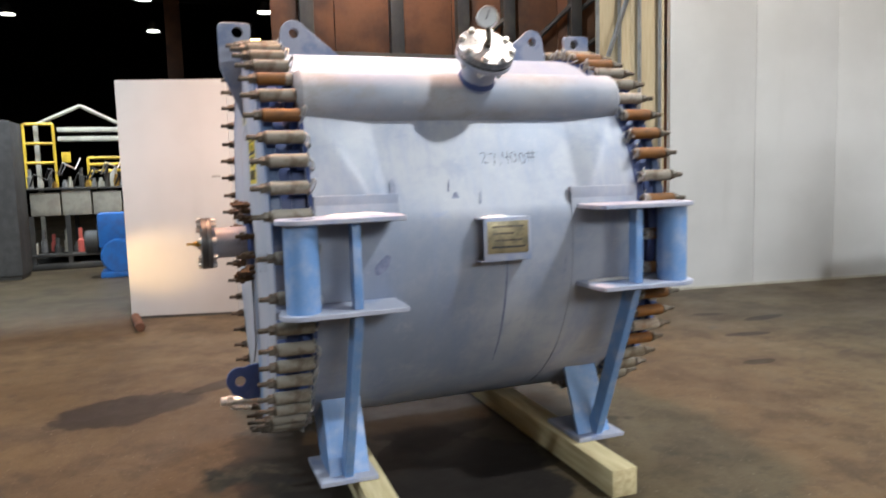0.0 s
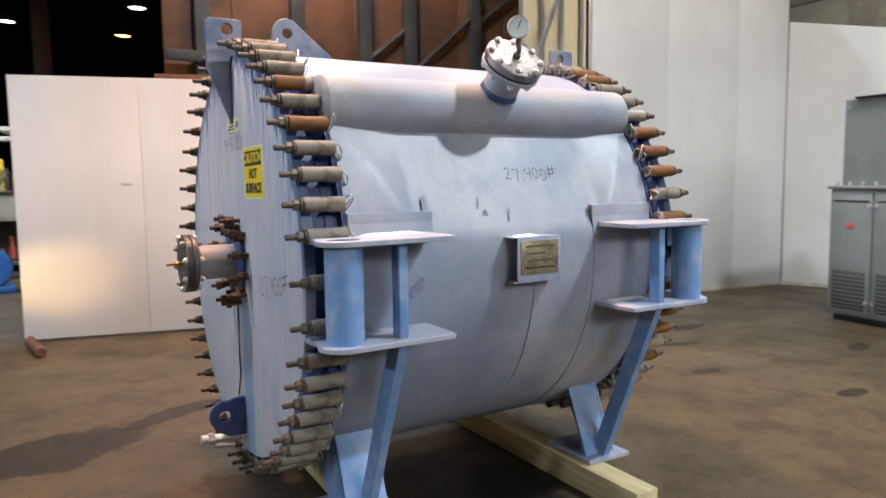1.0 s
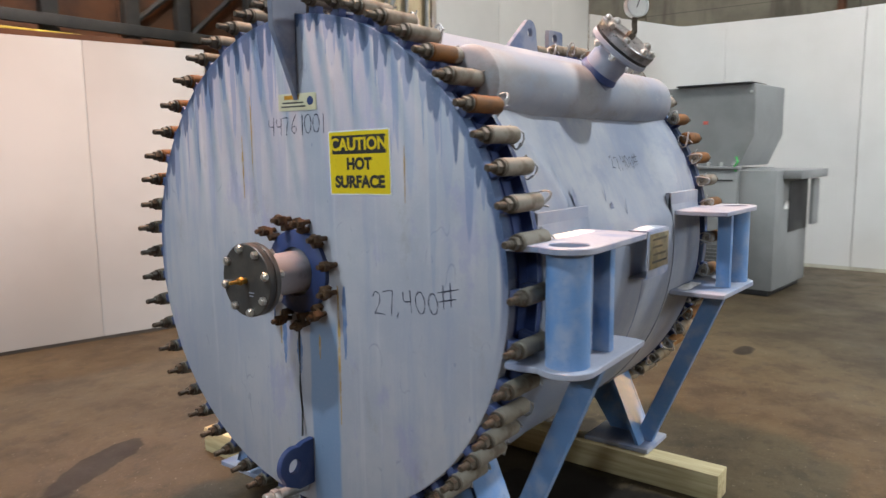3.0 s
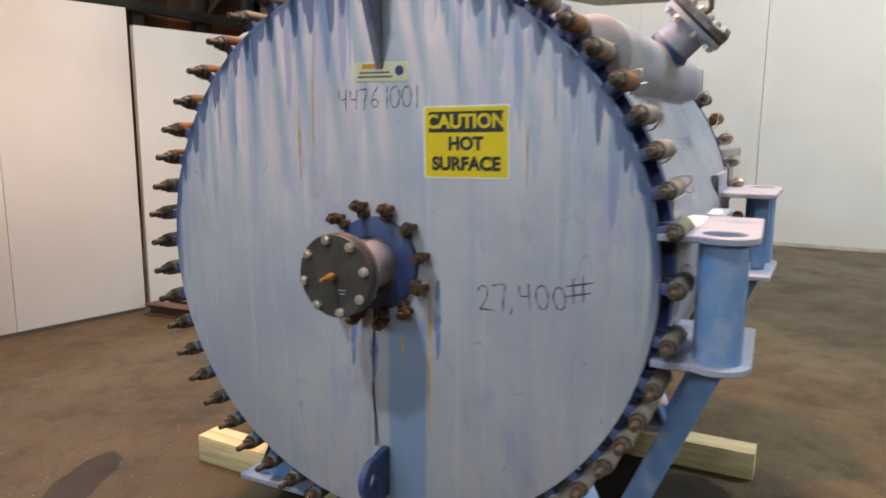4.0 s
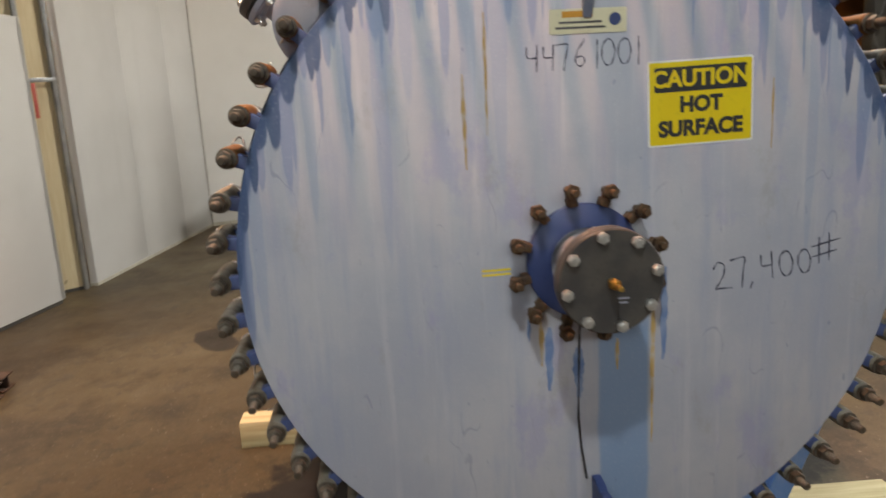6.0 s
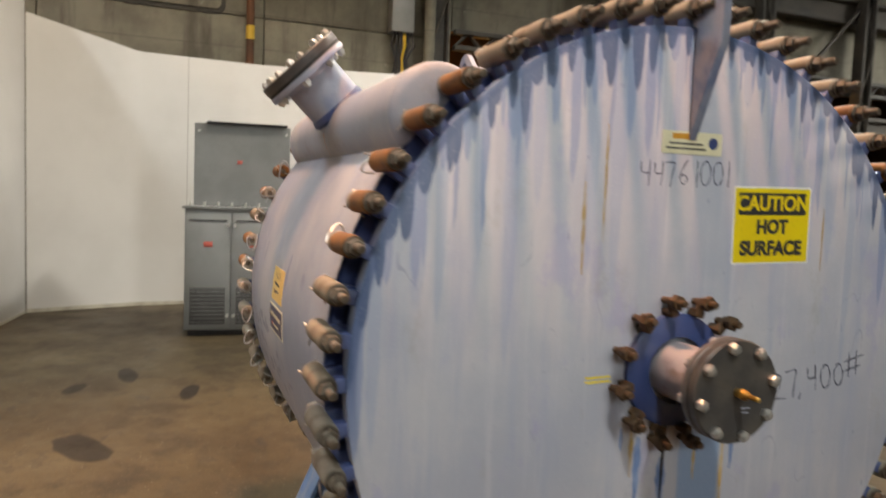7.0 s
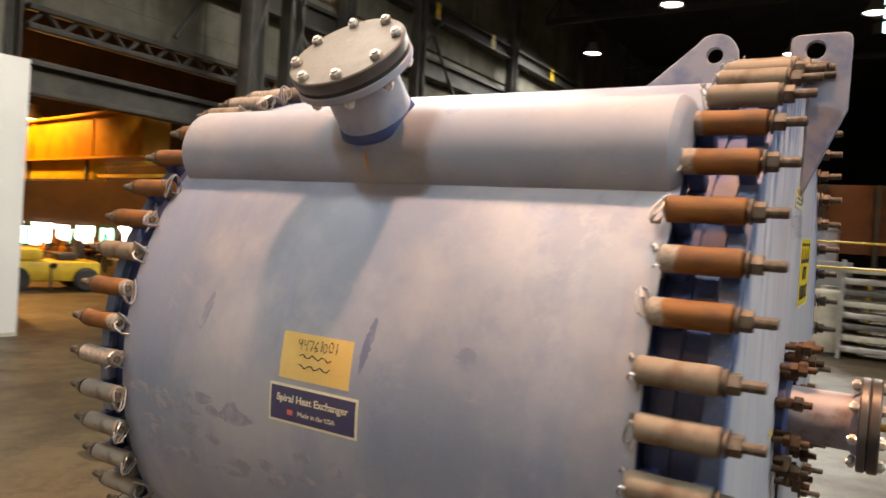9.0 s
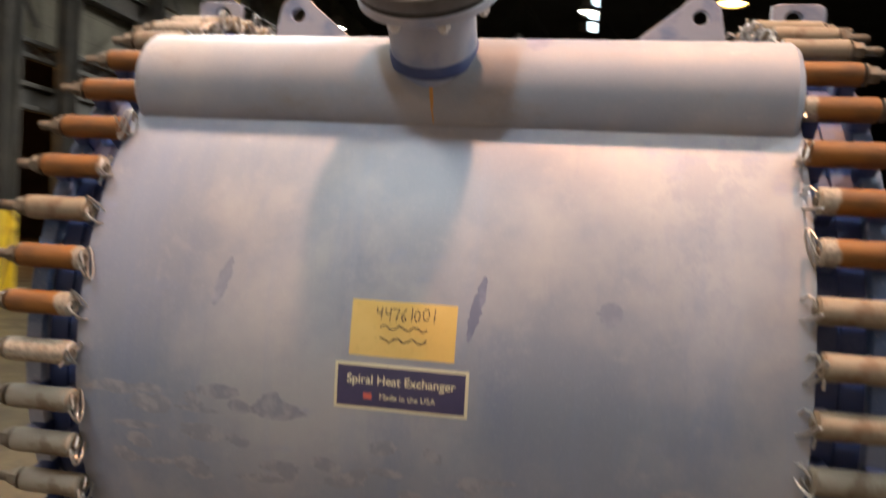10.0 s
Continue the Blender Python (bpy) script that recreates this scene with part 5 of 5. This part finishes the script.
# rusty wall behind the partitions
rw = thing("wall_rusty", "rust-brown sheet wall on dark posts lit by sodium light", "wall", (4.2, 11.0, 0), "", "structure")
for k in range(-2, 6):
    for z in range(5):
        part("sheet", box(k * 1.3 + 0.01, k * 1.3 + 1.29, 0.0, 0.04, z * 2.0 + 0.01, z * 2.0 + 1.99, 0.003), RUSTWALL, rw)
for x in (-1.9, 0.0, 1.5, 2.6, 4.3, 6.0, 7.6):
    part("post", box(x - 0.14, x + 0.14, -0.2, -0.002, 0, 10, 0.01), IRON, rw)
for x, z, b, zz in ((1.6, 4.2, 2.6, 5.0), (2.7, 4.0, 4.3, 5.4), (4.4, 4.3, 6.0, 5.3), (4.4, 5.2, 6.0, 6.4), (6.1, 4.0, 7.5, 5.2)):
    part("diagonal", rod((x, -0.12, z), (b, -0.12, zz), 0.06, 6), IRON, rw)
for z in (3.9, 6.2):
    part("waler", box(-2.6, 7.8, -0.28, -0.201, z, z + 0.2, 0.01), IRON, rw)

gr = thing("guard_rail", "yellow guard rail platform in front of the rusty wall", "guard rail", (2.6, 9.0, 0))
for z in (2.95, 3.2, 3.5):
    part("rail", rod((0.0, 0, z), (1.9, 0, z), 0.03, 8), YELLOW, gr)
for x in (0.0, 0.65, 1.3, 1.9):
    part("post", box(x - 0.04, x + 0.04, -0.04, 0.04, 0.0, 3.5, 0.004), YELLOW, gr)
part("deck", box(-0.1, 2.0, 0.05, 1.0, 2.6, 2.68, 0.005), IRON, gr)
part("panel", box(-0.05, 0.2, -0.06, -0.041, 3.0, 3.46, 0.003), CRANE, gr, "orange sheet on the rail")

# ---- lamps in the roof ----
WHITE_GLOW, AMBER_GLOW = glow("lamp_white", (1.0, 0.97, 0.9), 28), glow("lamp_amber", (1.0, 0.55, 0.15), 22)


def high_bay(x, y, z, amber=False):
    ob = thing("high_bay_lamp", "amber high-bay lamp hanging from the roof" if amber else "white high-bay lamp hanging from the roof", "lamp", (x, y, z), "roof lamps")
    part("shade", lathe([(0.0, 0.30), (0.02, 0.31), (0.25, 0.16), (0.42, 0.11), (0.42, 0.0)], None, 20), GALV, ob)
    part("bulb", lathe([(0.03, 0.0), (0.03, 0.27), (0.05, 0.0)], None, 20), AMBER_GLOW if amber else WHITE_GLOW, ob, "glowing lens")
    part("cord", rod((0, 0, 0.42), (0, 0, 12.0 - z), 0.015, 6), IRON, ob)


for args in ((-0.9, 30.4, 8.0), (3.3, 25.7, 8.0), (-1.1, 25.8, 8.3), (3.5, 31.5, 8.0, True), (-6, 28, 8.0), (3.0, -30.8, 8.0, True), (20.2, -8.6, 4.1, True), (18.0, -5.6, 6.8, True), (-2.5, -14.0, 6.8, True), (-1.5, -24, 8.0), (9.5, 29, 8, True),
             # shades over lamps out of view, added to keep light off the roof
             (5.1, -4.7, 8.8), (-6.3, 1.7, 11.2), (0.05, 1.35, 9.6), (5.5, -2.5, 8.9), (5.2, 1.0, 9.8), (3.0, 6.5, 9.4), (-2.6, 10.0, 6.9), (8.5, -9.0, 7.9)):
    high_bay(*args)
# shades for both rows; the west ones belong to the added fill
for x, y, z in SOUTH_ROW + WEST_FILL:
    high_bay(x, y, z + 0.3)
roof = thing("roof_truss", "dark riveted roof truss", "truss", (0, 0, 0), "", "structure")
for y in (-30, -22, -14, 16, 24, 32):
    part("chord", box(-20, 11, y - 0.1, y + 0.1, 9.6, 9.8), SOOT, roof)
    for k in range(10):
        part("web_bar", rod((-20 + 3.1 * k, y, 9.8), (-20 + 3.1 * k + 1.55, y, 11.9), 0.05, 6), SOOT, roof)
        part("web_bar", rod((-20 + 3.1 * k + 1.55, y, 11.9), (-20 + 3.1 * (k + 1), y, 9.8), 0.05, 6), SOOT, roof)
sky = glow("daylight", (0.65, 0.85, 1.0), 5)
win = thing("window_1", "narrow strip of high windows with daylight behind", "window", (0.1, -27, 9.75), "", "structure")
for r in range(3):
    for c in range(2):
        part("pane", box(c * 0.34, c * 0.34 + 0.3, 0, 0.02, r * 0.5, r * 0.5 + 0.38), sky if c == 0 else DARKGREY, win)

# ---- next bay: crane, bright openings, truck ----
cr = thing("bridge_crane", "orange bridge crane girder spanning the next bay", "crane", (12.6, -7.0, -0.35), "", "", -9.0)
part("girder", box(0, 14.6, -0.3, 0.3, 3.24, 4.15, 0.02), CRANE, cr)
part("flange", box(0, 14.6, -0.34, 0.34, 3.19, 3.236, 0.006), CRANE, cr)
part("flange", box(0, 14.6, -0.36, 0.36, 4.154, 4.22, 0.006), CRANE, cr)
part("lower_box", box(2.4, 14.4, -0.1, 0.2, 2.74, 3.186, 0.03), CRANE_YELLOW, cr, "yellow trolley beam under the girder")
for x in (2.2, 5.6, 9.5):
    part("stiffener", box(x, x + 0.05, 0.3, 0.33, 3.24, 4.15, 0.004), CRANE, cr)
    part("hanger", box(x + 0.4, x + 0.52, 0.2, 0.25, 2.72, 3.2, 0.004), IRON, cr)
for z in (2.8, 3.05):
    part("rail", box(-1.2, 2.3, 0.1, 0.16, z, z + 0.07, 0.004), CRANE_YELLOW, cr, "thin pale rail at the girder's end")
part("support", box(13.7, 14.0, -0.2, 0.2, 0.35, 2.735, 0.02), IRON, cr)
OPEN_W, OPEN_G = glow("far_daylight", (1.0, 1.0, 0.95), 9), glow("far_green_light", (0.35, 1.0, 0.68), 6)
for y, w, z0, z1, m in ((-7.2, 0.4, 0.2, 0.85, OPEN_G), (-7.65, 1.5, 0.15, 0.85, OPEN_W), (-9.5, 0.85, 0.2, 0.85, OPEN_W), (-10.8, 0.35, 0.35, 0.95, OPEN_G), (-11.2, 0.9, 0.25, 1.1, OPEN_W), (-12.15, 0.3, 0.3, 0.95, OPEN_G), (-12.5, 0.7, 0.25, 1.1, OPEN_W), (-13.35, 0.55, 0.45, 1.05, OPEN_W), (-13.95, 0.25, 0.3, 0.9, OPEN_G),
                        (-14.25, 0.7, 0.35, 1.05, OPEN_W), (-15.3, 0.5, 0.4, 1.0, OPEN_G), (-16.1, 0.9, 0.4, 1.1, OPEN_W), (-17.4, 1.0, 0.4, 1.1, OPEN_W), (-18.5, 1.0, 0.2, 1.1, OPEN_W)):
    wn = thing("window_2", "bright low window of the next bay", "window", (27, y, 0), "far windows", "structure")
    part("pane", box(-0.05, 0, -w, 0, z0, z1), m, wn)
    part("window_frame", box(-0.09, -0.055, -w - 0.05, 0.05, z1, z1 + 0.06), IRON, wn)
    for q in (0.35, 0.7):
        part("mullion", box(-0.09, -0.055, -w * q - 0.02, -w * q + 0.02, z0, z1), IRON, wn)
slab("wall_bay", 27.05, 27.3, -45, -2, 0, 12, BROWNWALL, "sooty brown far wall of the next bay", "wall")
slab("wall_bay_side", 12.3, 27.0, -2.3, -2.0, 0, 12, BROWNWALL, "sooty brown side wall of the next bay", "wall")
for k, (z, d) in enumerate(((5.4, 0.25), (6.4, 0.3), (7.4, 0.25))):
    jo = thing("roof_joist", "orange-lit steel joist under the bay's roof", "joist", (13.0 + 3.4 * k, 0, z), "joists of the next bay", "structure")
    part("joist", box(0, d, -30, -2.4, 0, 0.3, 0.01), CRANE, jo)


def tow_truck(x, y, turn):
    ob = thing("tow_tractor", "low yellow tow tractor parked in the next bay", "tractor", (x, y, 0), "", "", turn)
    part("chassis", box(-1.0, 0.9, -0.5, 0.5, 0.2, 0.62, 0.07), YELLOW, ob)
    part("bonnet", box(0.1, 0.85, -0.4, 0.4, 0.625, 0.86, 0.06), YELLOW, ob)
    part("seat", box(-0.6, -0.2, -0.25, 0.25, 0.625, 0.78, 0.05), BLACK, ob)
    part("backrest", box(-0.72, -0.61, -0.25, 0.25, 0.66, 1.05, 0.04), BLACK, ob)
    part("steering_column", rod((0.02, 0, 0.62), (-0.12, 0, 0.98), 0.03, 8), IRON, ob)
    for px in (-0.7, 0.6):
        for py in (-0.5, 0.5):
            part("wheel", lathe([(-0.1, 0), (-0.1, 0.2), (-0.06, 0.25), (0.06, 0.25), (0.1, 0.2), (0.1, 0)], Matrix.Translation((px, py, 0.25)) @ Matrix.Rotation(radians(90), 4, "X"), 20), RUBBER, ob)


tow_truck(14.7, -6.0, 75)
# unseen lamp, added as the source of the sleeves' amber beam
hl = thing("added_post_lamp", "small amber lamp on a short post, added to light the far sleeves", "lamp", (13.95, -5.77, 0))
part("post", rod((0.02, 0, 0), (0.02, 0, 0.5), 0.02, 8), IRON, hl)
part("housing", lathe([(0.0, 0.0), (0.0, 0.05), (0.03, 0.06), (0.09, 0.06), (0.09, 0.05)], Matrix.Translation((0.06, -0.02, 0.55)) @ Matrix.Rotation(radians(-90), 4, "Y"), 16), IRON, hl)
for k, (x, y, w, h) in enumerate(((20, -7.6, 1.4, 0.55), (21, -10.2, 2.2, 0.5), (22, -12.6, 1.6, 0.6), (21.5, -14.8, 2.0, 0.5), (19.5, -13.0, 1.6, 0.7))):
    bx = thing("crate", "wooden crate lit orange in the next bay", "crate", (x, y, 0), "crates in the next bay", "", 17 * k)
    part("box", box(-w / 2, w / 2, -0.5, 0.5, 0.08, h, 0.01), TIMBER, bx)
    for px in (-w / 2 + 0.1, w / 2 - 0.1):
        part("skid", box(px - 0.06, px + 0.06, -0.5, 0.5, 0, 0.08), TIMBER, bx)


def goods_stand(x, y, turn, seed):
    """A low stand with odd castings and pipe ends on it."""
    rng = random.Random(seed)
    ob = thing("parts_stand", "low stand crowded with rusty castings and pipe ends", "stand", (x, y, 0), "stands in the next bay", "", turn)
    for px in (-0.55, 0.55):
        for py in (-0.3, 0.3):
            part("leg", box(px - 0.03, px + 0.03, py - 0.03, py + 0.03, 0, 0.5), IRON, ob)
    part("top", box(-0.65, 0.65, -0.38, 0.38, 0.5, 0.55, 0.006), RUSTWALL, ob)
    for k in range(6):
        px, h, r = -0.5 + 0.2 * k, rng.uniform(0.12, 0.5), rng.uniform(0.05, 0.1)
        part("casting", lathe([(0.55, 0), (0.55, r), (0.55 + h * 0.3, r), (0.55 + h * 0.35, r * 0.6), (0.55 + h, r * 0.6), (0.55 + h, 0)], Matrix.Translation((px, rng.uniform(-0.2, 0.2), 0.0)), 10), (RUSTWALL, IRON, CRANE)[k % 3], ob)


for k, (x, y) in enumerate(((18.5, -8.6), (19.2, -10.6), (18.0, -11.4), (20.5, -12.0), (22.5, -11.2), (23.5, -13.4), (17.6, -9.6))):
    goods_stand(x, y, 23 * k, k)

# ---- machinery standing in the north aisle ----
nm = thing("process_line", "cream and white process line with yellow guard rails", "machine", (-3.2, 10.6, 0))
part("frame", box(0.2, 2.4, 0.2, 1.6, 0.0, 0.12, 0.01), IRON, nm)
for x in (0.3, 0.9, 1.6, 2.3):
    for y in (0.25, 1.5):
        part("leg", box(x - 0.04, x + 0.04, y - 0.04, y + 0.04, 0.12, 1.0), IRON, nm)
part("shelf", box(0.2, 2.4, 0.2, 1.6, 0.24, 0.30, 0.005), IRON, nm)
for k in range(4):
    part("case", box(0.3 + 0.52 * k, 0.79 + 0.52 * k, 0.25, 1.5, 1.0, 1.42 + 0.05 * (k % 2), 0.015), CREAM, nm)
part("deck", box(0.1, 2.5, 0.2, 1.6, 1.475, 1.51, 0.005), IRON, nm)
part("chute", plate([(0, 0), (0.42, 0), (0.42, 0.6)], 0.4, None, Matrix.Translation((1.3, 1.3, 1.30)) @ UP, 0.01), CREAM, nm, "cream chute plate")
rng = random.Random(21)
for k in range(16):
    x, y, h = 0.3 + 0.13 * k, rng.uniform(0.3, 1.2), rng.uniform(0.12, 0.45)
    part("fitting", lathe([(1.512, 0), (1.512, 0.05), (1.512 + h * 0.6, 0.05), (1.512 + h * 0.62, 0.03), (1.512 + h, 0.03), (1.512 + h, 0)], Matrix.Translation((x, y, 0)), 8), (GALV, CREAM, IRON, BRASS)[k % 4], nm)
    h = rng.uniform(0.15, 0.5)
    part("valve", lathe([(0.302, 0), (0.302, 0.06), (0.302 + h * 0.5, 0.06), (0.302 + h * 0.55, 0.035), (0.302 + h, 0.035), (0.302 + h, 0)], Matrix.Translation((x, 0.3 + 0.25 * (k % 3), 0)), 8), (CREAM, GALV, RED, IRON)[k % 4], nm)
for k in range(9):
    a = Vector((0.3 + 0.24 * k, 0.4, 1.55 + 0.1 * (k % 3)))
    part("hose", tube([a, a + Vector((0.1, -0.12, 0.22)), a + Vector((0.3, -0.1, 0.1)), a + Vector((0.38, 0.05, 0.3))], 0.018, 6), (IRON, BLACK, GALV)[k % 3], nm)
for x0, x1, z0, z1 in ((0.10, 0.62, 2.0, 2.75), (1.2, 2.05, 1.82, 2.08)):
    for z in (z0, (z0 + z1) / 2, z1):
        part("guard_rail", rod((x0, 1.35, z), (x1, 1.35, z), 0.028, 8), YELLOW, nm)
    for x in (x0, x1):
        part("rail_post", rod((x, 1.35, 1.5), (x, 1.35, z1), 0.028, 8), YELLOW, nm)
part("warning_plate", box(0.74, 0.9, 1.3, 1.33, 2.0, 2.2, 0.004), YELLOW, nm)
for z in (2.42, 2.60):
    part("duct", box(0.68, 2.9, 1.4, 1.7, z, z + 0.09, 0.01), CREAM, nm)
for a, b in (((0.3, 1.5, 2.75), (1.12, 1.5, 3.12)), ((1.12, 1.5, 3.12), (2.9, 1.5, 2.2))):
    part("roof_bar", rod(a, b, 0.035, 8), CREAM, nm)
for x in (0.3, 2.6):
    part("tall_post", box(x - 0.04, x + 0.04, 1.45, 1.53, 0, 2.75 if x < 1 else 2.4), CREAM, nm)
mo = thing("blue_motor", "bright blue gear motor on the floor", "motor", (-1.45, 9.3, 0))
part("housing", box(-0.2, 0.22, -0.2, 0.2, 0.5, 1.08, 0.03), MOTOR, mo)
part("casing", lathe([(0, 0), (0, 0.26), (0.05, 0.29), (0.5, 0.29), (0.55, 0.24), (0.55, 0)], Matrix.Translation((0.1, -0.25, 0.36)) @ Matrix.Rotation(radians(-90), 4, "X"), 24), MOTOR, mo)
part("base", box(-0.2, 0.4, -0.25, 0.3, 0, 0.1, 0.01), MOTOR, mo)
part("shaft", rod((-0.2, 0, 0.6), (-0.42, 0, 0.6), 0.2, 18), IRON, mo)
cab = thing("grey_cabinet", "tall dark grey cabinet in the aisle", "cabinet", (-3.78, 9.6, 0))
part("body", box(0, 0.9, 0, 0.9, 0.06, 2.65, 0.03), DARKGREY, cab)
part("plinth", box(0.03, 0.87, 0.03, 0.87, 0, 0.06), IRON, cab)
for x in (-6.0, -0.2, 4.0):
    p = thing("steel_column", "dark rusty column in the aisle", "column", (x, 17.0, 0), "hall columns", "structure")
    part("post", box(-0.2, 0.2, -0.2, 0.2, 0, 12, 0.01), RUSTWALL, p)

# ---- racks and benches in the south aisle ----
def rack(x, y, turn):
    ob = thing("storage_rack", "steel rack with stacked silver trays", "rack", (x, y, 0), "racks in the south aisle", "", turn)
    for px in (-0.75, 0.75):
        for py in (-0.4, 0.4):
            part("post", box(px - 0.03, px + 0.03, py - 0.03, py + 0.03, 0, 1.75), GALV, ob)
    for k in range(8):
        part("tray", box(-0.72, 0.72, -0.38, 0.38, 0.12 + 0.2 * k, 0.22 + 0.2 * k, 0.008), (GALV, CREAM, FLANGE)[k % 3], ob)


rack(-0.35, -12.6, 3)
rack(-2.1, -12.8, -3)
tk = thing("storage_drum", "cream steel drum tank standing on the floor", "drum", (0.62, -12.6, 0))
part("shell", lathe([(0.06, 0), (0.06, 0.28), (0.09, 0.30), (0.45, 0.30), (0.46, 0.308), (0.48, 0.308), (0.49, 0.30), (1.12, 0.30), (1.16, 0.27), (1.2, 0.12), (1.2, 0)], None, 28), CREAM, tk)
part("foot_ring", lathe([(0, 0.24), (0, 0.29), (0.06, 0.29), (0.06, 0.24)], None, 28), IRON, tk)
part("lid", lathe([(1.2, 0), (1.2, 0.13), (1.25, 0.13), (1.26, 0.0)], None, 20), GALV, tk)
tn = thing("grey_tank", "pale grey domed tank on steel legs", "tank", (1.05, -14.6, 0))
part("shell", lathe([(0.75, 0), (0.78, 0.3), (0.9, 0.42), (2.3, 0.42), (2.42, 0.38), (2.5, 0.2), (2.52, 0)], None, 32), PALE, tn)
part("collar", lathe([(2.31, 0.423), (2.31, 0.44), (2.36, 0.44), (2.36, 0.423)], None, 32), GALV, tn)
for k in range(4):
    a = radians(45 + 90 * k)
    part("leg", rod((0.38 * math.cos(a), 0.38 * math.sin(a), 0), (0.36 * math.cos(a), 0.36 * math.sin(a), 0.95), 0.035, 8), IRON, tn)
hr = thing("hand_rail", "thin yellow pipe rail in the south aisle", "rail", (-1.6, -12.0, 0))
for z in (1.6, 2.05):
    part("rail", rod((0, 0, z), (3.4, 0, z), 0.02, 8), YELLOW, hr)
for x in (0.1, 3.3):
    part("post", rod((x, 0, 0), (x, 0, 2.05), 0.025, 8), YELLOW, hr)
bench = thing("work_bench", "cream work bench with grey cabinets below", "bench", (1.2, -13.4, 0))
part("top", box(-1.2, 1.2, -0.4, 0.4, 0.86, 0.92, 0.006), CREAM, bench)
for x in (-1.1, -0.35, 0.4):
    part("cabinet", box(x, x + 0.7, -0.36, 0.36, 0.0, 0.855, 0.01), CREAM, bench)
part("upper_box", box(-0.9, -0.2, -0.1, 0.35, 0.925, 1.7, 0.01), MACHINE, bench)
part("rail", rod((-1.2, -0.45, 1.3), (1.2, -0.45, 1.3), 0.03, 8), YELLOW, bench)
for x in (-1.2, 1.2):
    part("rail_post", rod((x, -0.45, 0.0), (x, -0.45, 1.3), 0.03, 8), YELLOW, bench)
sw = thing("wall_sheet", "orange lit rusty sheet wall in the south aisle", "wall", (-6, -18, 0), "", "structure")
for k in range(8):
    part("sheet", box(k * 1.2 + 0.01, k * 1.2 + 1.19, 0, 0.04, 1.9, 3.6, 0.003), RUSTWALL, sw)
    part("post", box(k * 1.2 - 0.05, k * 1.2 + 0.05, 0.05, 0.15, 0.0, 3.6, 0.003), IRON, sw)

# low floor lamp added out of view for the partition's amber pool
wl = thing("added_floor_lamp", "small amber lamp added on the floor to light the partition", "lamp", (-4.5, 2.6, 0))
part("foot", lathe([(0, 0), (0, 0.16), (0.02, 0.16), (0.03, 0.02), (0.22, 0.02), (0.22, 0)], None, 16), IRON, wl)
part("housing", box(-0.06, 0.0, -0.13, 0.13, 0.22, 0.42, 0.01, pose(0, 0, 0, 0, 0, 30)), IRON, wl)
part("lens", box(0.001, 0.02, -0.11, 0.11, 0.24, 0.40, 0.005, pose(0, 0, 0, 0, 0, 30)), AMBER_GLOW, wl)
